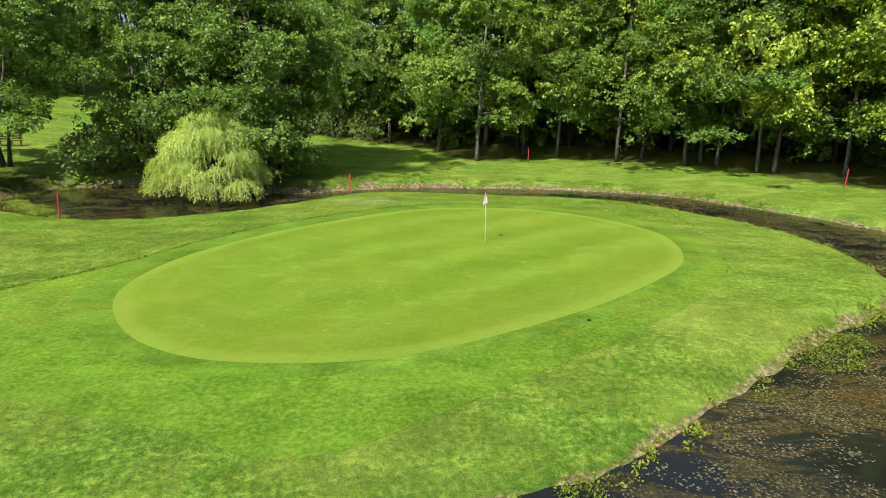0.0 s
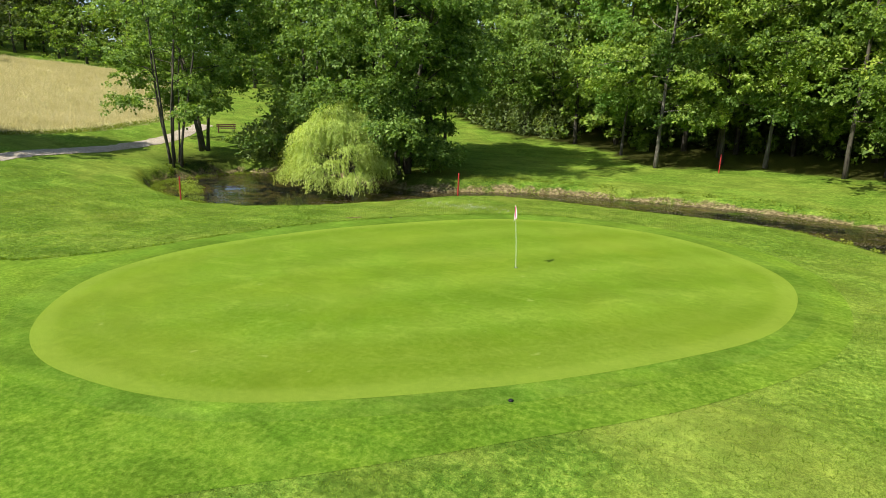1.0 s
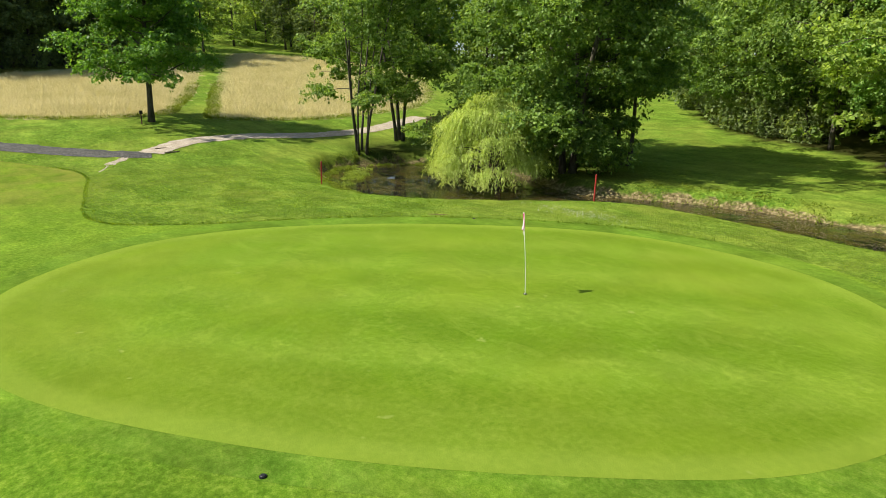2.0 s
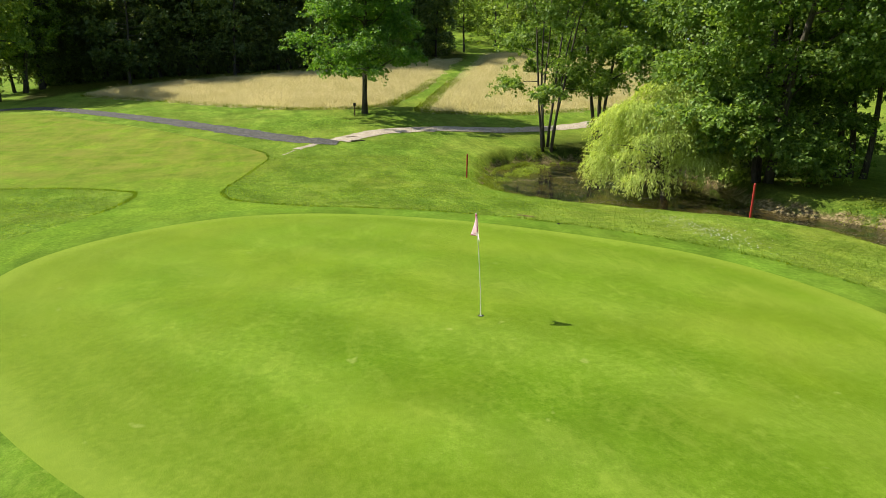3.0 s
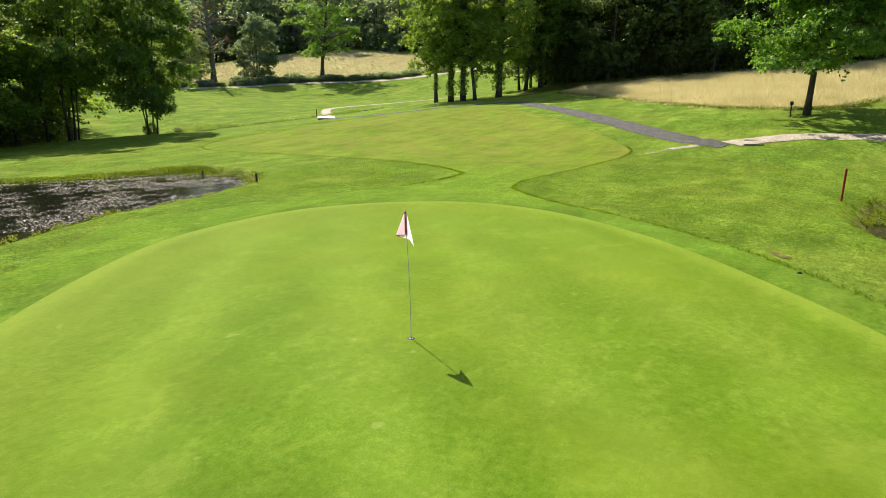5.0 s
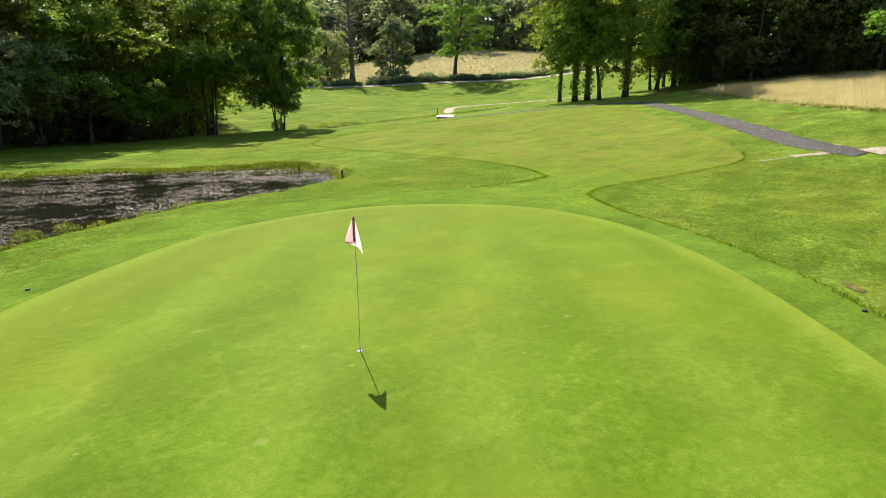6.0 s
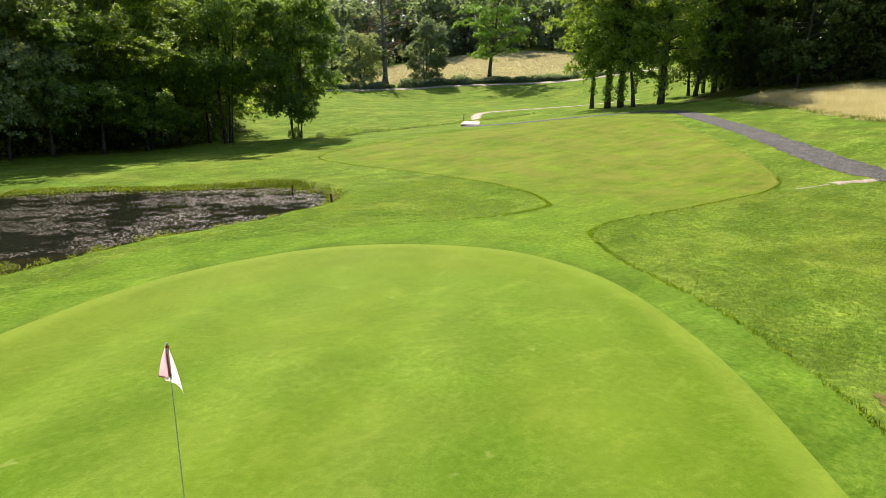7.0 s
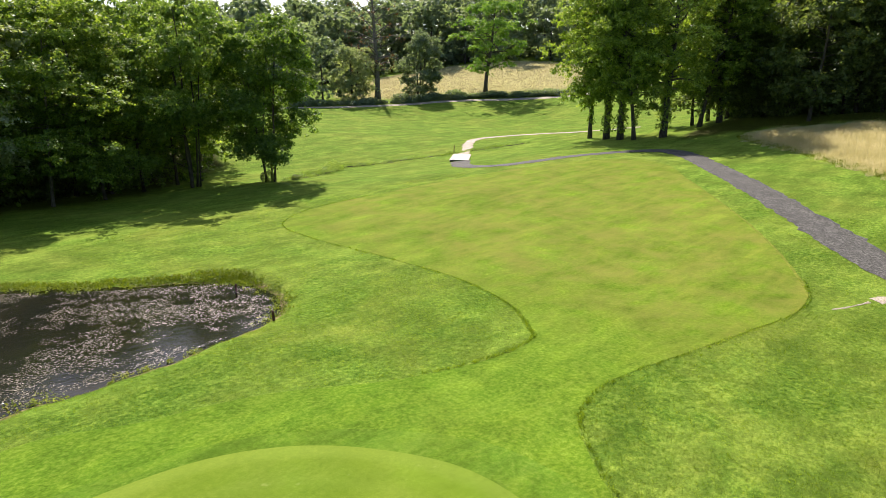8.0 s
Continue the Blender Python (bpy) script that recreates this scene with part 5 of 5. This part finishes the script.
weeds("bank_weeds", sw, 104, "low yellow-green weeds crowding the bank across the pond", 0.10, LEAF_WEED)

DITCH = open_curve([(-35.5, -30.6), (-40.5, -33.4), (-44.5, -36.6), (-48.5, -38.8), (-52.5, -37.6), (-57.5, -36.8), (-62.0, -35.6), (-66.5, -34.6), (-71.6, -33.4), (-77, -31.5)])
rng = R(120)
ditch = []
for k in range(150):
    px, py = DITCH[int(rng.uniform(0, 1) * (len(DITCH) - 1))] + rng.normal(0, 0.55, 2)
    clear = abs(px + 62.5) < 1.8
    ditch.append((px, py, rng.uniform(0.3, 0.9), 0.08 if clear else rng.uniform(0.12, 0.5), int(rng.uniform(20, 90))))
ditch += [(-43.1, -34.6, 1.2, 0.7, 300), (-47.5, -40.1, 1.3, 0.7, 280), (-45.2, -37.5, 0.9, 0.4, 120), (-71.6, -33.7, 1.5, 0.6, 260), (-69.8, -31.8, 1.2, 0.4, 140), (-52.0, -37.8, 1.2, 0.35, 140)]
weeds("ditch_weeds", ditch, 105, "coarse dark weeds growing along the ditch", 0.15, LEAF_ALDER)


def floating_weed():
    """Flat weed lying on the water in drifts."""
    rng = R(106)
    x, y = rng.uniform(-16, 31, 420000), rng.uniform(-8, 51, 420000)
    d = side_of(x, y, SHORELINE)
    drift = np.sin(x * 0.55 + 1.8 * np.sin(y * 0.42)) * np.sin(y * 0.8 + 1.3 * np.sin(x * 0.6)) + 0.7 * np.sin(x * 1.9 + y * 1.3) * np.sin(y * 2.3 - x * 0.9) + 0.5 * np.sin(x * 4.1 - y * 2.2) * np.sin(y * 5.3 + x)
    k = (d < -0.15) & (drift + 0.5 * np.exp(d / 1.5) + rng.normal(0, 0.25, len(x)) > 0.42 - 0.32 * step(9, 3, y))
    x, y = x[k], y[k]
    n = len(x)
    P = np.stack([x, y, np.full(n, WATER + 0.004) + rng.uniform(0, 0.012, n)], -1)
    D = unit(rng.normal(0, 1, (n, 3)) * [1, 1, 0.05])
    N = unit(rng.normal(0, 0.10, (n, 3)) + [0, 0, 1])
    L = rng.uniform(0.03, 0.085, n)
    V, F = flakes(rng, P, D, L, L * 0.9, N)
    return tagged(piece("pond_weed", mesh_of("pond_weed", V, F), PAD), "brown glossy weed floating in drifts on the pond", "weeds", "", "stuff")


floating_weed()

# ---- things ----


def bm_tube(line, radii, sides=10):
    V, F = tube(line, radii, sides)
    bm = bmesh.new()
    vs = [bm.verts.new(v) for v in V]
    for f in F:
        f = list(dict.fromkeys(int(q) for q in f))
        bm.faces.new([vs[q] for q in f])
    return bm


def bm_box(sx, sy, sz, at_=(0, 0, 0), bevel=0.01):
    bm = bmesh.new()
    bmesh.ops.create_cube(bm, size=1.0)
    for v in bm.verts:
        v.co = Vector((v.co.x * sx + at_[0], v.co.y * sy + at_[1], v.co.z * sz + at_[2]))
    bmesh.ops.bevel(bm, geom=list(bm.edges), offset=bevel, segments=2, affect="EDGES")
    return bm


def flagstick(x, y):
    z = at(x, y) + 0.032
    root = tagged(new("flagstick"), "golf flagstick with a limp pale pink flag", "flag")
    root.matrix_basis = pose(x, y, z)
    top = 2.31
    line = np.array([(0, 0, -0.05), (-0.006, -0.018, 0.7), (-0.018, -0.06, 1.4), (-0.035, -0.13, top)])
    part("pole", bm_tube(line, [0.0085, 0.0085, 0.0075, 0.0065], 10), WHITE, root, "thin white pole")
    part("ferrule", bm_tube(np.array([(0, 0, -0.06), (0, 0, 0.02)]), [0.016, 0.014], 12), DARK, root)
    part("knob", bm_tube(np.array([(-0.035, -0.13, top - 0.01), (-0.035, -0.13, top + 0.018), (-0.035, -0.13, top + 0.03)]), [0.012, 0.014, 0.004], 10), WHITE, root)
    part("sleeve", bm_tube(np.array([(-0.029, -0.107, top - 0.40), (-0.035, -0.13, top - 0.005)]), [0.022, 0.021], 12), SLEEVE, root, "crimson sleeve")
    # cloth hanging from the sleeve: a slack fold to one side, its free corner swung round to the other
    nu, nv = 26, 16
    u, v = np.meshgrid(np.linspace(0, 1, nu), np.linspace(0, 1, nv), indexing="ij")
    turn = radians(308) + radians(16) * np.sin(u * 7 + v * 2) + radians(175) * step(0.42, 0.62, u)
    wide = (0.15 * np.sin(np.pi * np.clip(u / 0.52, 0, 1)) ** 0.8 * (u < 0.52) + 0.13 * np.clip((u - 0.52) / 0.48, 0, 1) ** 0.8) * (0.04 + 0.96 * v ** 0.9) + 0.018
    px = wide * np.cos(turn) - 0.033
    py = wide * np.sin(turn) - 0.12
    pz = top - 0.02 - 0.40 * v * (1 - 0.12 * np.sin(np.pi * u)) - 0.22 * u ** 1.3 * (0.15 + 0.85 * v)
    V = np.stack([px, py, pz], -1).reshape(-1, 3)
    i, j = np.meshgrid(np.arange(nu - 1), np.arange(nv - 1), indexing="ij")
    a = (i * nv + j).ravel()
    piece("cloth", smooth(mesh_of("cloth", V, np.stack([a, a + nv, a + nv + 1, a + 1], -1))), CLOTH, root, "limp pale pink nylon cloth")
    hem = np.stack([px[:13, -1], py[:13, -1], pz[:13, -1]], -1)
    part("hem", bm_tube(hem, np.full(13, 0.007), 6), SLEEVE, root, "dark crimson stitched hem")
    hole = tagged(new("hole_cup"), "white-lined golf hole cup sunk in the green", "hole")
    hole.matrix_basis = pose(x, y, z)
    ang = np.linspace(0, 2 * np.pi, 24, endpoint=False)
    ring = lambda r, h: np.stack([r * np.cos(ang), r * np.sin(ang), np.full(24, h)], -1)

    def band(a, b):
        k = np.arange(24)
        return np.vstack([a, b]), np.stack([k, (k + 1) % 24, 24 + (k + 1) % 24, 24 + k], -1)

    # black ring laid on the turf in place of the hole's inner shade
    V, F = band(ring(0.068, 0.003), ring(0.030, 0.0075))
    piece("rim", mesh_of("rim", V, F), DARK, hole, "dark ring standing in for the shade inside the hole")
    k = np.arange(24)
    V = np.vstack([ring(0.031, 0.0065), [[0, 0, 0.004]]])
    piece("cup", mesh_of("cup", V, np.stack([k, (k + 1) % 24, np.full(24, 24)], -1)), WHITE, hole, "white plastic cup")


flagstick(1.95, 28.08)


def stake(name, x, y, h, r, mat, label, tilt=(0, 0), category="stake"):
    ob = new(name)
    ob.matrix_basis = pose(x, y, at(x, y), tilt[0], tilt[1], 0)
    part("post", bm_tube(np.array([(0, 0, -0.25), (0, 0, h * 0.97), (0, 0, h)]), [r, r, r * 0.8], 10), mat, ob)
    part("cap", bm_tube(np.array([(0, 0, h), (0, 0, h + 0.02)]), [r * 0.85, r * 0.3], 10), mat, ob)
    return tagged(ob, label, category)


for x, y, tl in ((-21.95, 35.0, (0, 3)), (-6.4, 42.3, (1, 3)), (8.2, 60.4, (0, 2)), (29.6, 45.6, (0, 3))):
    tagged(stake("hazard_stake", x, y, 1.45, 0.045, RED, "red-painted water hazard stake beside the water", tl), group="red hazard stakes")
stake("timber_post", -14.6, 1.5, 0.95, 0.05, RUST, "brown timber post at the pond's far bank", (0, 3))
stake("timber_post", -13.75, 7.1, 0.5, 0.06, RUST, "short stub of a brown timber post", (0, 4))
stake("marker_post", -64.6, -34.6, 1.3, 0.06, RUST, "brown marker post beside the plank bridge")


def bridge():
    root = tagged(new("plank_bridge"), "bleached plank footbridge over the ditch", "bridge")
    x0, y0 = -60.5, -29.0
    root.matrix_basis = pose(x0, y0, at(x0, y0) + 0.22, 0, 0, 132)
    for k in range(22):
        part("plank", bm_box(2.5, 0.32, 0.05, (0, -3.7 + k * 0.345, 0), 0.008), BOARD, root)
    for s in (-1.05, 1.05):
        part("bearer", bm_box(0.18, 7.6, 0.42, (s, -0.1, -0.24), 0.01), WOODGREY, root)


bridge()


def sprinkler(x, y):
    ob = tagged(new("sprinkler_head"), "small round sprinkler head set flush in the turf", "sprinkler")
    ob.matrix_basis = pose(x, y, at(x, y) + 0.03)
    part("cap", bm_tube(np.array([(0, 0, -0.06), (0, 0, 0.02), (0, 0, 0.028)]), [0.05, 0.05, 0.04], 14), DARK, ob)
    part("rim", bm_tube(np.array([(0, 0, -0.06), (0, 0, 0.012)]), [0.065, 0.06], 14), DARK, ob)


def bench(x, y, yaw):
    ob = tagged(new("bench"), "dark weathered timber bench beside the grit path", "bench")
    ob.matrix_basis = pose(x, y, at(x, y), 0, 0, yaw)
    for k in range(3):
        part("seat_board", bm_box(2.0, 0.14, 0.05, (0, -0.16 + 0.16 * k, 0.46), 0.01), RUST, ob)
    for k in range(2):
        part("back_board", bm_box(2.0, 0.035, 0.14, (0, 0.26, 0.66 + 0.2 * k), 0.01), RUST, ob)
    for s in (-0.8, 0.8):
        part("leg", bm_box(0.09, 0.42, 0.48, (s, 0, 0.2), 0.01), RUST, ob)
        part("back_post", bm_box(0.09, 0.06, 0.5, (s, 0.29, 0.70), 0.01), RUST, ob)


def tee_sign(x, y):
    ob = tagged(new("sign_post"), "small dark post with a box beside the lone tree", "post")
    ob.matrix_basis = pose(x, y, at(x, y))
    part("post", bm_tube(np.array([(0, 0, -0.2), (0, 0, 0.9)]), [0.05, 0.05], 8), RUST, ob)
    part("box", bm_box(0.30, 0.25, 0.3, (0, 0, 1.05), 0.02), DARK, ob)


tee_sign(-47.6, 31.4)
bench(-40.8, 59.5, 40)
sprinkler(4.75, 19.05)
sprinkler(-6.5, 33.9)


def channel(x, y, yaw):
    ob = tagged(new("drain_channel"), "dark timber drain channel across the grit path", "drain", "drain channels")
    ob.matrix_basis = pose(x, y, at(x, y) + 0.035, 0, 0, yaw)
    for s in (-0.07, 0.07):
        part("side_board", bm_box(1.2, 0.04, 0.07, (0, s, 0.0), 0.008), WOODGREY, ob)
    part("base_board", bm_box(1.2, 0.10, 0.02, (0, 0, 0.01), 0.005), DARK, ob, "dark base board")


channel(-37.0, 29.9, 112)
channel(-35.4, 30.1, 112)


put(under, -36.0, -29.8, 40, 0.36, 0.8)
put(under, -33.1, -30.5, 120, 0.5, 1.1)
